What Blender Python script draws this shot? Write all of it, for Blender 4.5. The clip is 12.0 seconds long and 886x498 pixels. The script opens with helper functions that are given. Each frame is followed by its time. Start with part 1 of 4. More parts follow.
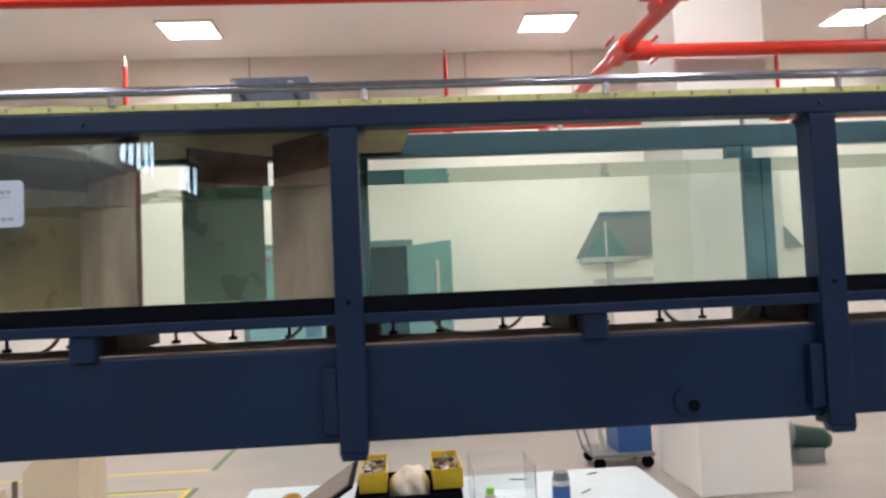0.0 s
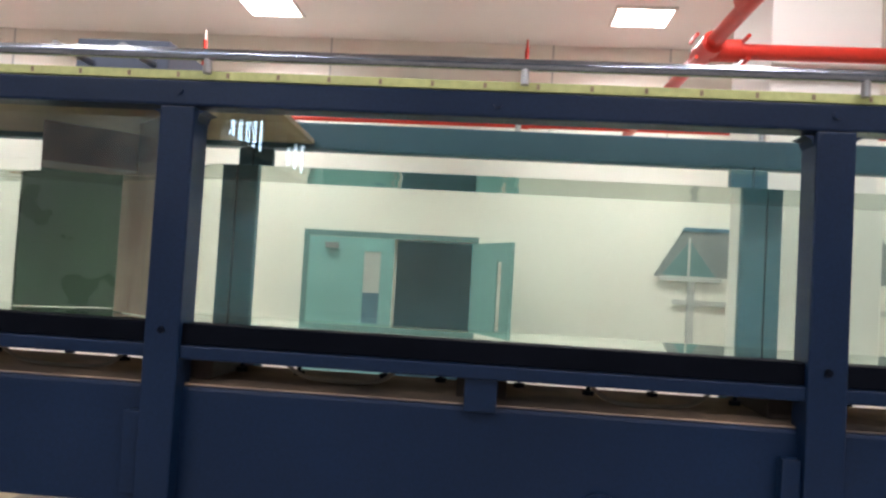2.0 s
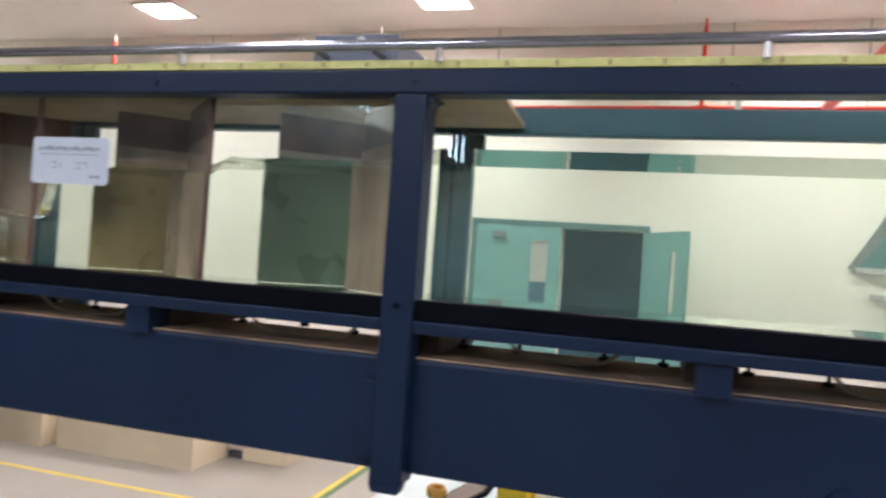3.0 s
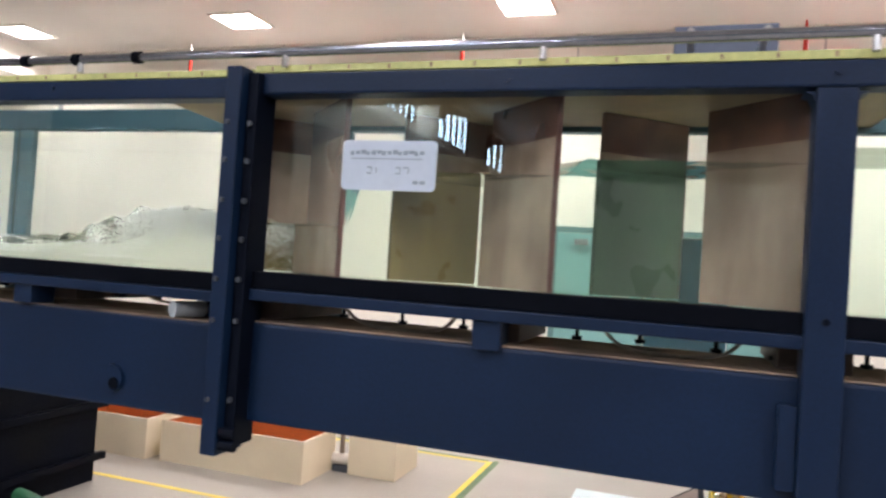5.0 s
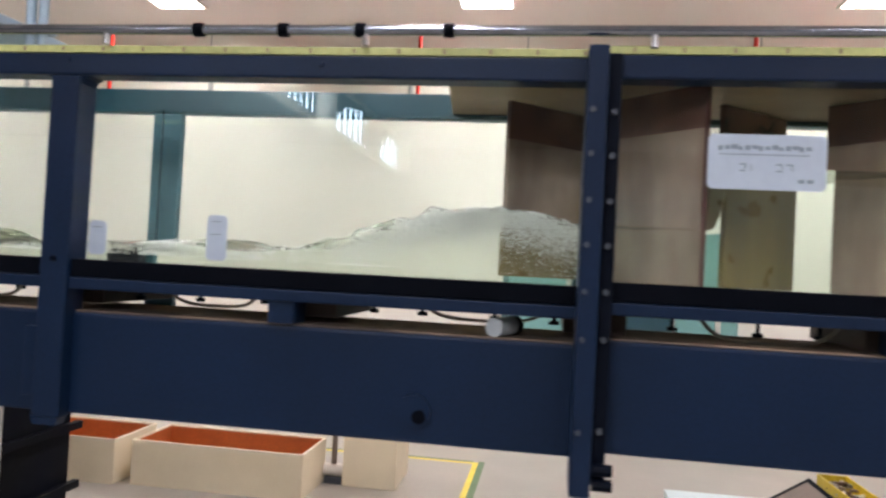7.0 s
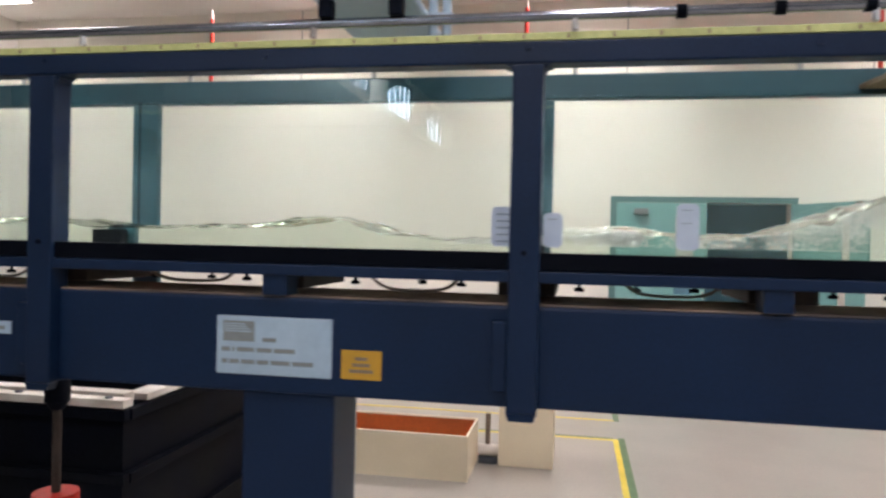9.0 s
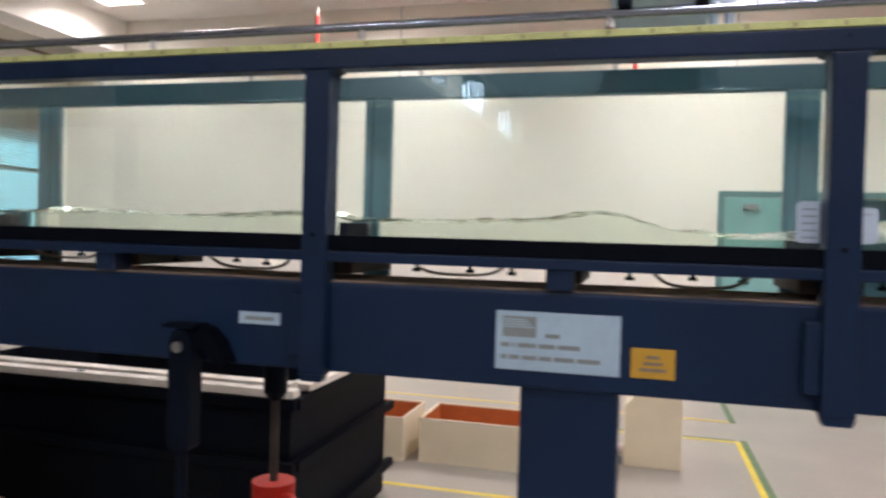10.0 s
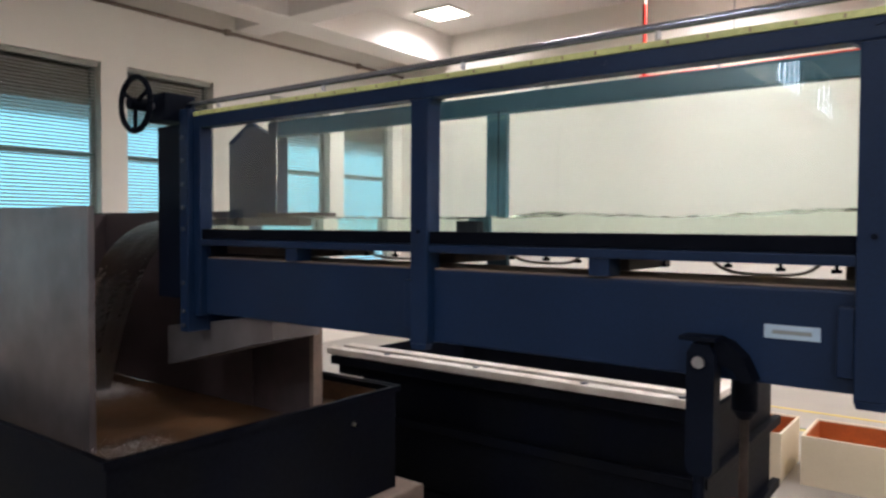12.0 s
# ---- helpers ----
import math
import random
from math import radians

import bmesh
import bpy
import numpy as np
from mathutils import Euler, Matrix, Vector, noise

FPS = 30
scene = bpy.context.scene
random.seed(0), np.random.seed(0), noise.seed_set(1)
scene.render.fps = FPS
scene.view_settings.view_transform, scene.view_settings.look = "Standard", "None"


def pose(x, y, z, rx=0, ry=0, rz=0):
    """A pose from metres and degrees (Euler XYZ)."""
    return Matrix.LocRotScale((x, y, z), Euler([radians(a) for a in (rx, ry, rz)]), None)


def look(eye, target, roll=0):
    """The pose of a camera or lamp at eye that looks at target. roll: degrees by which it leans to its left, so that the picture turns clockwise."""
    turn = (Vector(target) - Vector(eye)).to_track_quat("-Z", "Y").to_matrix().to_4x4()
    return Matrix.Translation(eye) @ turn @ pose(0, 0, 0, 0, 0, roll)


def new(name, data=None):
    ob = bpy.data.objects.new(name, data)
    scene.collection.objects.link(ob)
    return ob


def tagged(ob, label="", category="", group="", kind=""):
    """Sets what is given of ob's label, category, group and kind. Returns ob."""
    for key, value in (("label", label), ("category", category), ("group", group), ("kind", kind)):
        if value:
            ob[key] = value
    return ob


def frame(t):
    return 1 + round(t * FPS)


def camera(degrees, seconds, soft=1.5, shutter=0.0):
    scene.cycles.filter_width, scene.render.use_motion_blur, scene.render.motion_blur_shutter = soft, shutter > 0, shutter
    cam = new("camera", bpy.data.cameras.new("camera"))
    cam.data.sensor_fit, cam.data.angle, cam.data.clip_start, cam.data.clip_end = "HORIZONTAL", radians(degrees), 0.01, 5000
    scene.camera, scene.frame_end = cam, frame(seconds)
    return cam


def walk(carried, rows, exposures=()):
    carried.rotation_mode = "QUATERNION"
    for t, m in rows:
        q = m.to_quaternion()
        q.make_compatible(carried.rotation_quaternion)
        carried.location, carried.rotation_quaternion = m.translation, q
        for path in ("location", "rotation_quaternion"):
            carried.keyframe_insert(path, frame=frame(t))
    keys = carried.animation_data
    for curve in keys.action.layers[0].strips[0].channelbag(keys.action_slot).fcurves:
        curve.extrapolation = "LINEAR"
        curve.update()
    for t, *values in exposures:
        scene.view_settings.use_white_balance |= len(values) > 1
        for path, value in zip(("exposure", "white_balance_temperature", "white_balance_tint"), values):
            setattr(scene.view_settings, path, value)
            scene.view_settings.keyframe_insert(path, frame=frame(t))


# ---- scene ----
cam = camera(62.8, 12.0, soft=2.5, shutter=0.35)
PATH = [
    (0, (-1.126, -1.801, 1.884), (-0.995, 0.193, 1.982), -2.5),
    (0.5, (-0.854, -1.687, 1.897), (-0.839, 0.31, 2.009), 1.8),
    (1, (-0.712, -1.599, 1.932), (-0.838, 0.397, 1.974), 0.4),
    (1.5, (-0.642, -1.443, 1.954), (-0.858, 0.546, 1.965), 1.0),
    (2, (-0.604, -1.362, 1.982), (-0.762, 0.63, 2.059), 3.3),
    (2.5, (-0.63, -1.373, 1.977), (-0.965, 0.598, 2.024), 2.6),
    (3, (-0.733, -1.403, 1.956), (-1.31, 0.512, 1.978), 4.0),
    (3.5, (-0.855, -1.484, 1.933), (-1.586, 0.378, 1.937), 3.3),
    (5.3, (-1.666, -1.499, 1.897), (-2.251, 0.413, 1.95), 4.2),
    (5.5, (-1.787, -1.513, 1.889), (-2.326, 0.412, 1.946), 4.3),
    (6, (-2.069, -1.541, 1.897), (-2.458, 0.421, 1.924), 1.6),
    (6.5, (-2.334, -1.54, 1.873), (-2.642, 0.435, 1.939), 2.4),
    (7, (-2.604, -1.537, 1.878), (-2.896, 0.441, 1.926), 3.0),
    (7.5, (-2.895, -1.603, 1.878), (-3.175, 0.377, 1.849), 0.6),
    (7.7, (-2.935, -1.643, 1.948), (-3.295, 0.321, 1.83), 0.5),
    (9.3, (-3.807, -1.66, 1.865), (-4.17, 0.307, 1.854), 1.3),
    (9.5, (-3.918, -1.695, 1.867), (-4.286, 0.27, 1.824), 0.6),
    (10, (-4.166, -1.74, 1.859), (-4.686, 0.191, 1.82), 1.6),
    (10.5, (-4.355, -1.709, 1.872), (-5.178, 0.113, 1.826), 0.8),
    (11, (-4.561, -1.718, 1.847), (-5.569, 0.009, 1.806), 2.4),
    (11.5, (-4.707, -1.789, 1.866), (-5.82, -0.128, 1.821), -0.3),
    (12, (-4.781, -1.837, 1.867), (-5.985, -0.241, 1.805), 0.3),
]
walk(cam, [(t, look(e, g, r)) for t, e, g, r in PATH], exposures=[(0.0, 0.49), (2.0, 0.55), (3.5, 0.75), (5.5, 0.83), (6.2, 0.83), (7.0, 0.55), (7.5, 0.51), (9.5, 0.43), (11.0, 0.59), (12.0, 0.57)])

# ---- world and lamps ----
world = bpy.data.worlds.new("world")
scene.world = world
world.use_nodes = True
wn = world.node_tree
sky = wn.nodes.new("ShaderNodeTexSky")
sky.sky_type = "NISHITA"
sky.sun_disc = False
sky.sun_elevation, sky.sun_rotation = radians(35), radians(200)
wn.links.new(sky.outputs[0], wn.nodes["Background"].inputs[0])
wn.nodes["Background"].inputs[1].default_value = 0.1

LAMP_X = (-11.5, -7.54, -3.51, 0.88, 4.9)
# rows of recessed lamps: y and power; the rows near the outlet end stop short of the window wall
# the first row is seen; the unseen last one is added as fill
LAMP_ROWS = ((7.05, 62.0), (2.6, 46.0), (-2.4, 44.0), (-7.0, 80.0))
CEIL = 5.12
# the high bay behind the hall: its window wall, far end and roof
XB, YF, ZB = -10.4, -37.0, 8.35
# added fill lamps, kept out of view, in place of daylight on the wall
BAY_FILL = [(XB + 1.3, y, ZB) for y in (-15.5, -18.5, -21.5)]
LAMPS = [(lx, ly, power) for ly, power in LAMP_ROWS for lx in LAMP_X if ly > 5 or (ly > 0 and lx > -8) or (ly > -5 and lx > -4) or (ly < -5 and lx > -9)]
for lx, ly, power in LAMPS:
    lamp = bpy.data.lights.new("troffer_light", "AREA")
    lamp.shape, lamp.size, lamp.size_y = "RECTANGLE", 0.6, 0.54
    if ly > 5:
        lamp.spread = radians(145)  # louvred, cut off before the wall top
    lamp.energy, lamp.color = power, (1.0, 0.95, 1.0)
    ob = new("troffer_light", lamp)
    ob.matrix_basis = pose(lx, ly, CEIL - 0.045)
# bluish fill for the clerestory wall; no such lamps are known there
for lx, ly, lz in BAY_FILL:
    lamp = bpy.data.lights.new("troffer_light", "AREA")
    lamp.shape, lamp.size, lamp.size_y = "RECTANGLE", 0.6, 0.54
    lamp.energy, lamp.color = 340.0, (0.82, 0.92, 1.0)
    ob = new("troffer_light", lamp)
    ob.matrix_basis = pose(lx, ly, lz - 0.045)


# ---- materials ----
def mat(name, color, rough=0.5, metal=0.0, vary=0.12, scale=6.0, fine=60.0, bump=0.05, spec=0.5, rand=0.0, stain=None, coat=0.0, streak=0.0):
    """Principled surface with large stains, fine grain and relief at metre scale."""
    m = bpy.data.materials.new(name)
    m.use_nodes = True
    nt = m.node_tree
    b = nt.nodes["Principled BSDF"]
    tc = nt.nodes.new("ShaderNodeNewGeometry")
    big = nt.nodes.new("ShaderNodeTexNoise")
    big.inputs["Scale"].default_value, big.inputs["Detail"].default_value = scale, 5.0
    small = nt.nodes.new("ShaderNodeTexNoise")
    small.inputs["Scale"].default_value, small.inputs["Detail"].default_value = fine, 4.0
    if streak:
        sc = nt.nodes.new("ShaderNodeVectorMath")
        sc.operation = "MULTIPLY"
        sc.inputs[1].default_value = (1.0, 1.0, streak)
        nt.links.new(tc.outputs["Position"], sc.inputs[0])
        nt.links.new(sc.outputs[0], big.inputs["Vector"])
    else:
        nt.links.new(tc.outputs["Position"], big.inputs["Vector"])
    nt.links.new(tc.outputs["Position"], small.inputs["Vector"])
    ramp = nt.nodes.new("ShaderNodeMapRange")
    ramp.inputs["From Min"].default_value, ramp.inputs["From Max"].default_value = 0.3, 0.7
    nt.links.new(big.outputs[0], ramp.inputs["Value"])
    mix = nt.nodes.new("ShaderNodeMix")
    mix.data_type = "RGBA"
    c2 = stain if stain else tuple(c * (1 - vary) for c in color)
    mix.inputs["A"].default_value = (*[min(1, c * (1 + vary * 0.4)) for c in color], 1)
    mix.inputs["B"].default_value = (*c2, 1)
    nt.links.new(ramp.outputs[0], mix.inputs["Factor"])
    mix2 = nt.nodes.new("ShaderNodeMix")
    mix2.data_type, mix2.blend_type = "RGBA", "OVERLAY"
    mix2.inputs["Factor"].default_value = min(1.0, vary * 1.5)
    nt.links.new(mix.outputs["Result"], mix2.inputs["A"])
    nt.links.new(small.outputs[0], mix2.inputs["B"])
    out = mix2.outputs["Result"]
    if rand:
        info = nt.nodes.new("ShaderNodeObjectInfo")
        hsv = nt.nodes.new("ShaderNodeHueSaturation")
        mr = nt.nodes.new("ShaderNodeMapRange")
        mr.inputs["To Min"].default_value, mr.inputs["To Max"].default_value = 1 - rand, 1 + rand
        nt.links.new(info.outputs["Random"], mr.inputs["Value"])
        nt.links.new(mr.outputs[0], hsv.inputs["Value"])
        nt.links.new(out, hsv.inputs["Color"])
        out = hsv.outputs["Color"]
    nt.links.new(out, b.inputs["Base Color"])
    rr = nt.nodes.new("ShaderNodeMapRange")
    rr.inputs["To Min"].default_value, rr.inputs["To Max"].default_value = max(0.02, rough - 0.1), min(1.0, rough + 0.1)
    nt.links.new(small.outputs[0], rr.inputs["Value"])
    nt.links.new(rr.outputs[0], b.inputs["Roughness"])
    b.inputs["Metallic"].default_value = metal
    b.inputs["Specular IOR Level"].default_value = spec
    b.inputs["Coat Weight"].default_value = coat
    bp = nt.nodes.new("ShaderNodeBump")
    bp.inputs["Strength"].default_value, bp.inputs["Distance"].default_value = bump, 0.004
    nt.links.new(small.outputs[0], bp.inputs["Height"])
    nt.links.new(bp.outputs[0], b.inputs["Normal"])
    return m


def glow(name, color, strength):
    m = bpy.data.materials.new(name)
    m.use_nodes = True
    b = m.node_tree.nodes["Principled BSDF"]
    b.inputs["Base Color"].default_value = (*color, 1)
    b.inputs["Emission Color"].default_value = (*color, 1)
    b.inputs["Emission Strength"].default_value = strength
    return m


def clear(name, color, ior, rough=0.0, bump=0.0, scale=20.0):
    m = bpy.data.materials.new(name)
    m.use_nodes = True
    nt = m.node_tree
    nt.nodes.remove(nt.nodes["Principled BSDF"])
    g = nt.nodes.new("ShaderNodeBsdfGlass")
    g.inputs["Color"].default_value = (*color, 1)
    g.inputs["Roughness"].default_value, g.inputs["IOR"].default_value = rough, ior
    nt.links.new(g.outputs[0], nt.nodes["Material Output"].inputs[0])
    if bump:
        geo = nt.nodes.new("ShaderNodeNewGeometry")
        n = nt.nodes.new("ShaderNodeTexNoise")
        n.inputs["Scale"].default_value, n.inputs["Detail"].default_value = scale, 3.0
        bp = nt.nodes.new("ShaderNodeBump")
        bp.inputs["Strength"].default_value, bp.inputs["Distance"].default_value = bump, 0.01
        nt.links.new(geo.outputs["Position"], n.inputs["Vector"])
        nt.links.new(n.outputs[0], bp.inputs["Height"])
        nt.links.new(bp.outputs[0], g.inputs["Normal"])
    return m


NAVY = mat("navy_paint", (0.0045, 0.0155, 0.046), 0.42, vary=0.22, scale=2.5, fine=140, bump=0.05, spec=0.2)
# same navy, with the glass's pale teal veil put into the colour
NAVY_VEILED = mat("veiled_navy_paint", (0.028, 0.092, 0.125), 0.4, vary=0.2, scale=2.5, fine=140, bump=0.05)
NAVY_DARK = mat("dark_navy_paint", (0.0025, 0.0045, 0.011), 0.55, vary=0.3, scale=3, fine=120, spec=0.07)
BLACK = mat("black_rubber", (0.0025, 0.0035, 0.007), 0.6, vary=0.2, spec=0.04)
WALL = mat("cream_wall_paint", (0.77, 0.735, 0.67), 0.7, vary=0.05, scale=0.7, fine=90, bump=0.03, spec=0.2)
CEILM = mat("ceiling_paint", (0.8, 0.755, 0.715), 0.8, vary=0.04, scale=0.6, fine=80, bump=0.03, spec=0.2)
FLOORM = mat("screed_floor", (0.35, 0.32, 0.28), 0.4, vary=0.12, scale=1.1, fine=35, bump=0.03, spec=0.35)
STEEL = mat("brushed_steel", (0.42, 0.42, 0.43), 0.32, 1.0, vary=0.15, scale=5, fine=90)
RAILM = mat("polished_rail", (0.3, 0.33, 0.4), 0.16, 1.0, vary=0.1, scale=8, fine=60, bump=0.01)
SHEET = mat("worn_sheet_steel", (0.24, 0.225, 0.235), 0.38, 0.75, vary=0.22, scale=1.8, fine=9, bump=0.02, stain=(0.14, 0.12, 0.125))
BROWN = mat("brown_baffle_board", (0.29, 0.215, 0.17), 0.16, vary=0.15, scale=9, fine=14, bump=0.02, spec=0.9, stain=(0.15, 0.1, 0.075), streak=0.22, coat=0.8)
# board tops: shade under the cover put into a darker brown
SHADE_BROWN = mat("dark_red_brown_board", (0.12, 0.06, 0.045), 0.2, vary=0.25, scale=14, fine=18, bump=0.02, spec=0.7, stain=(0.07, 0.03, 0.024), coat=0.5)
# far boards under water: the water's green and olive cast put into colour
GREEN_TINT = mat("green_tinted_board", (0.046, 0.086, 0.052), 0.3, vary=0.1, scale=9, fine=9, bump=0.0, stain=(0.032, 0.06, 0.037), streak=0.2)
OLIVE = mat("olive_tinted_board", (0.18, 0.13, 0.046), 0.3, vary=0.1, scale=9, fine=9, bump=0.0, stain=(0.11, 0.085, 0.033), streak=0.2)
BROWN_EDGE = mat("red_brown_edge", (0.085, 0.024, 0.02), 0.5, vary=0.2)
COVERM = mat("plywood_cover", (0.28, 0.2, 0.13), 0.6, vary=0.2, scale=6, fine=25)
BED = mat("cream_channel_bed", (0.66, 0.62, 0.43), 0.45, vary=0.12, scale=9)
DUST = mat("dusty_brown_top", (0.36, 0.26, 0.19), 0.8, vary=0.35, scale=5, fine=40, bump=0.15, stain=(0.09, 0.07, 0.06))
TAPE = mat("yellow_tape_measure", (0.5, 0.53, 0.22), 0.5, vary=0.2, scale=4)
INKBLUE = mat("faded_blue_ink", (0.24, 0.29, 0.37), 0.6, vary=0.1)
INK = mat("dark_print", (0.06, 0.07, 0.09), 0.6, vary=0.1)
RED = mat("red_pipe_paint", (0.62, 0.035, 0.02), 0.35, vary=0.15, scale=4, fine=50, spec=0.5)
TEAL = mat("teal_door_paint", (0.19, 0.38, 0.37), 0.45, vary=0.1, scale=2)
TEAL_DARK = mat("dark_teal_trim", (0.1, 0.2, 0.2), 0.5, vary=0.1)
DARKROOM = mat("dark_grey_room", (0.1, 0.21, 0.28), 0.8, vary=0.3, scale=1.5)
STORE = mat("blue_grey_store_paint", (0.35, 0.7, 0.86), 0.7, vary=0.12, scale=1.5)
SLATE = mat("slate_blue_paint", (0.1, 0.125, 0.19), 0.45, vary=0.1, scale=5)
GREY = mat("grey_panel", (0.2, 0.22, 0.22), 0.6, vary=0.12, scale=3)
LIGHT_GREY = mat("light_grey_panel", (0.45, 0.45, 0.43), 0.6, vary=0.1)
PLY = mat("pale_plywood", (0.72, 0.62, 0.46), 0.6, vary=0.06, scale=3.5, fine=60, bump=0.05)
COLUMN = mat("white_column_paint", (0.8, 0.79, 0.75), 0.6, vary=0.03, scale=1.5, fine=80, bump=0.03)
ORANGE = mat("orange_brown_lining", (0.46, 0.115, 0.025), 0.6, vary=0.22, scale=4)
WHITE = mat("white_board", (0.72, 0.68, 0.63), 0.5, vary=0.1, scale=5, stain=(0.5, 0.44, 0.38))
PAPER = mat("blue_white_paper", (0.46, 0.54, 0.66), 0.6, vary=0.06, scale=12)
PLATE = mat("aluminium_name_plate", (0.36, 0.47, 0.58), 0.4, 0.2, vary=0.08, scale=8)
YELLOW = mat("yellow_plastic", (0.66, 0.47, 0.015), 0.4, vary=0.12)
SIGN_YELLOW = mat("yellow_sign", (0.46, 0.25, 0.018), 0.5, vary=0.08)
LINE_YELLOW = mat("yellow_floor_tape", (0.72, 0.55, 0.06), 0.5, vary=0.15, scale=6)
LINE_GREEN = mat("green_floor_tape", (0.1, 0.17, 0.075), 0.5, vary=0.2, scale=6)
TABLEM = mat("pale_blue_laminate", (0.58, 0.68, 0.7), 0.4, vary=0.08, scale=4)
TUB = mat("dark_tank_paint", (0.003, 0.004, 0.0085), 0.5, vary=0.4, scale=2.5, fine=40, stain=(0.006, 0.0065, 0.008), spec=0.04)
MUD = mat("rusty_tank_lining", (0.12, 0.06, 0.026), 0.35, vary=0.35, scale=4, fine=20, stain=(0.05, 0.028, 0.016))
CABLE = mat("grey_cable", (0.2, 0.17, 0.14), 0.5)
RUSTY = mat("rusty_dark_steel", (0.05, 0.036, 0.03), 0.6, vary=0.35, scale=9, fine=40, spec=0.2)
JACK_RED = mat("jack_red_paint", (0.42, 0.018, 0.01), 0.5, vary=0.15, spec=0.2)
HOSE_GREEN = mat("green_hose", (0.012, 0.1, 0.045), 0.4, vary=0.2, scale=9)
BLUE = mat("blue_plastic", (0.02, 0.09, 0.3), 0.35)
GREEN = mat("green_motor_paint", (0.02, 0.06, 0.05), 0.4, vary=0.2)
BAG = mat("cream_cloth_bag", (0.72, 0.66, 0.54), 0.8, vary=0.15, scale=18, bump=0.3)
BLIND = mat("pale_blind_slat", (0.36, 0.36, 0.32), 0.5, vary=0.08)
FRAMEW = mat("window_frame_paint", (0.22, 0.24, 0.22), 0.5, vary=0.1)
TRUNK = mat("grey_trunking", (0.2, 0.15, 0.12), 0.6, vary=0.2)
FOAM = mat("bubble_foam", (0.78, 0.77, 0.76), 0.4, vary=0.03)
DULL_BOLT = mat("dull_bolt_steel", (0.08, 0.09, 0.11), 0.5, 0.6, vary=0.2)
# dark brown, well below SHEET in tone, for inner sheets and partition
DARK_SHEET = mat("dark_brown_sheet", (0.055, 0.04, 0.042), 0.45, vary=0.3, scale=3, fine=18)
GLASS = clear("channel_glass", (0.968, 0.995, 0.98), 1.5)
WATER = clear("channel_water", (0.955, 0.985, 0.95), 1.33)
FALLING = clear("falling_water", (0.97, 0.98, 0.98), 1.33, 0.3, 0.3, 30.0)
ACRYLIC = clear("clear_acrylic", (0.97, 0.98, 0.98), 1.45, 0.02)
PANE = clear("window_glass", (0.95, 0.98, 0.98), 1.45, 0.2)
DIFFUSER = glow("lit_diffuser", (1.0, 0.95, 0.88), 9.0)
DAY_WEST = glow("daylight_backdrop", (0.28, 0.64, 0.8), 1.3)
DAY_SOUTH = glow("bright_day_backdrop", (0.6, 0.78, 1.0), 10.0)

PIPEW = mat("grey_white_plastic", (0.5, 0.56, 0.62), 0.4, vary=0.08)
# ---- building helpers ----
ORIGIN = {}


def thing(name, at, label="", category="", group="", kind=""):
    ob = new(name)
    ob.empty_display_size = 0.1
    ob.location = at
    ORIGIN[ob.name] = Vector(at)
    return tagged(ob, label, category, group, kind)


def part(name, bm, material, parent=None, label="", smooth=False):
    """One mesh object, given in world coordinates, under its thing or part."""
    off = ORIGIN[parent.name] if parent else Vector((0, 0, 0))
    bmesh.ops.translate(bm, verts=bm.verts, vec=-off)
    bmesh.ops.recalc_face_normals(bm, faces=bm.faces)
    me = bpy.data.meshes.new(name)
    bm.to_mesh(me)
    bm.free()
    me.materials.append(material)
    if smooth:
        for p in me.polygons:
            p.use_smooth = True
        me.set_sharp_from_angle(angle=radians(35))
    ob = new(name, me)
    ob.parent = parent
    ORIGIN[ob.name] = off
    return tagged(ob, label)


def box(x0, x1, y0, y1, z0, z1, bev=0.0, bm=None):
    bm = bm or bmesh.new()
    m = Matrix.Translation(((x0 + x1) / 2, (y0 + y1) / 2, (z0 + z1) / 2)) @ Matrix.Diagonal((x1 - x0, y1 - y0, z1 - z0, 1))
    r = bmesh.ops.create_cube(bm, size=1.0, matrix=m)
    if bev:
        es = list({e for v in r["verts"] for e in v.link_edges})
        bmesh.ops.bevel(bm, geom=es, offset=bev, segments=2, profile=0.6, affect="EDGES")
    return bm


def rod(p, q, r, n=16, r2=None, bm=None):
    bm = bm or bmesh.new()
    p, q = Vector(p), Vector(q)
    d = q - p
    m = Matrix.Translation((p + q) / 2) @ d.to_track_quat("Z", "Y").to_matrix().to_4x4()
    bmesh.ops.create_cone(bm, cap_ends=True, segments=n, radius1=r, radius2=r if r2 is None else r2, depth=d.length, matrix=m)
    return bm


def tube(points, r, n=8, bm=None, closed=False):
    """A round tube along a smooth line of points."""
    bm = bm or bmesh.new()
    ps = [Vector(p) for p in points]
    rings = []
    k = len(ps)
    for i, p in enumerate(ps):
        a = ps[(i - 1) % k] if closed or i else ps[0]
        b = ps[(i + 1) % k] if closed or i < k - 1 else ps[-1]
        m = (b - a).to_track_quat("Z", "Y").to_matrix()
        rings.append([bm.verts.new(p + m @ Vector((r * math.cos(2 * math.pi * j / n), r * math.sin(2 * math.pi * j / n), 0))) for j in range(n)])
    for i in range(k if closed else k - 1):
        a, b = rings[i], rings[(i + 1) % k]
        for j in range(n):
            bm.faces.new((a[j], a[(j + 1) % n], b[(j + 1) % n], b[j]))
    if not closed:
        bm.faces.new(rings[0][::-1])
        bm.faces.new(rings[-1])
    return bm


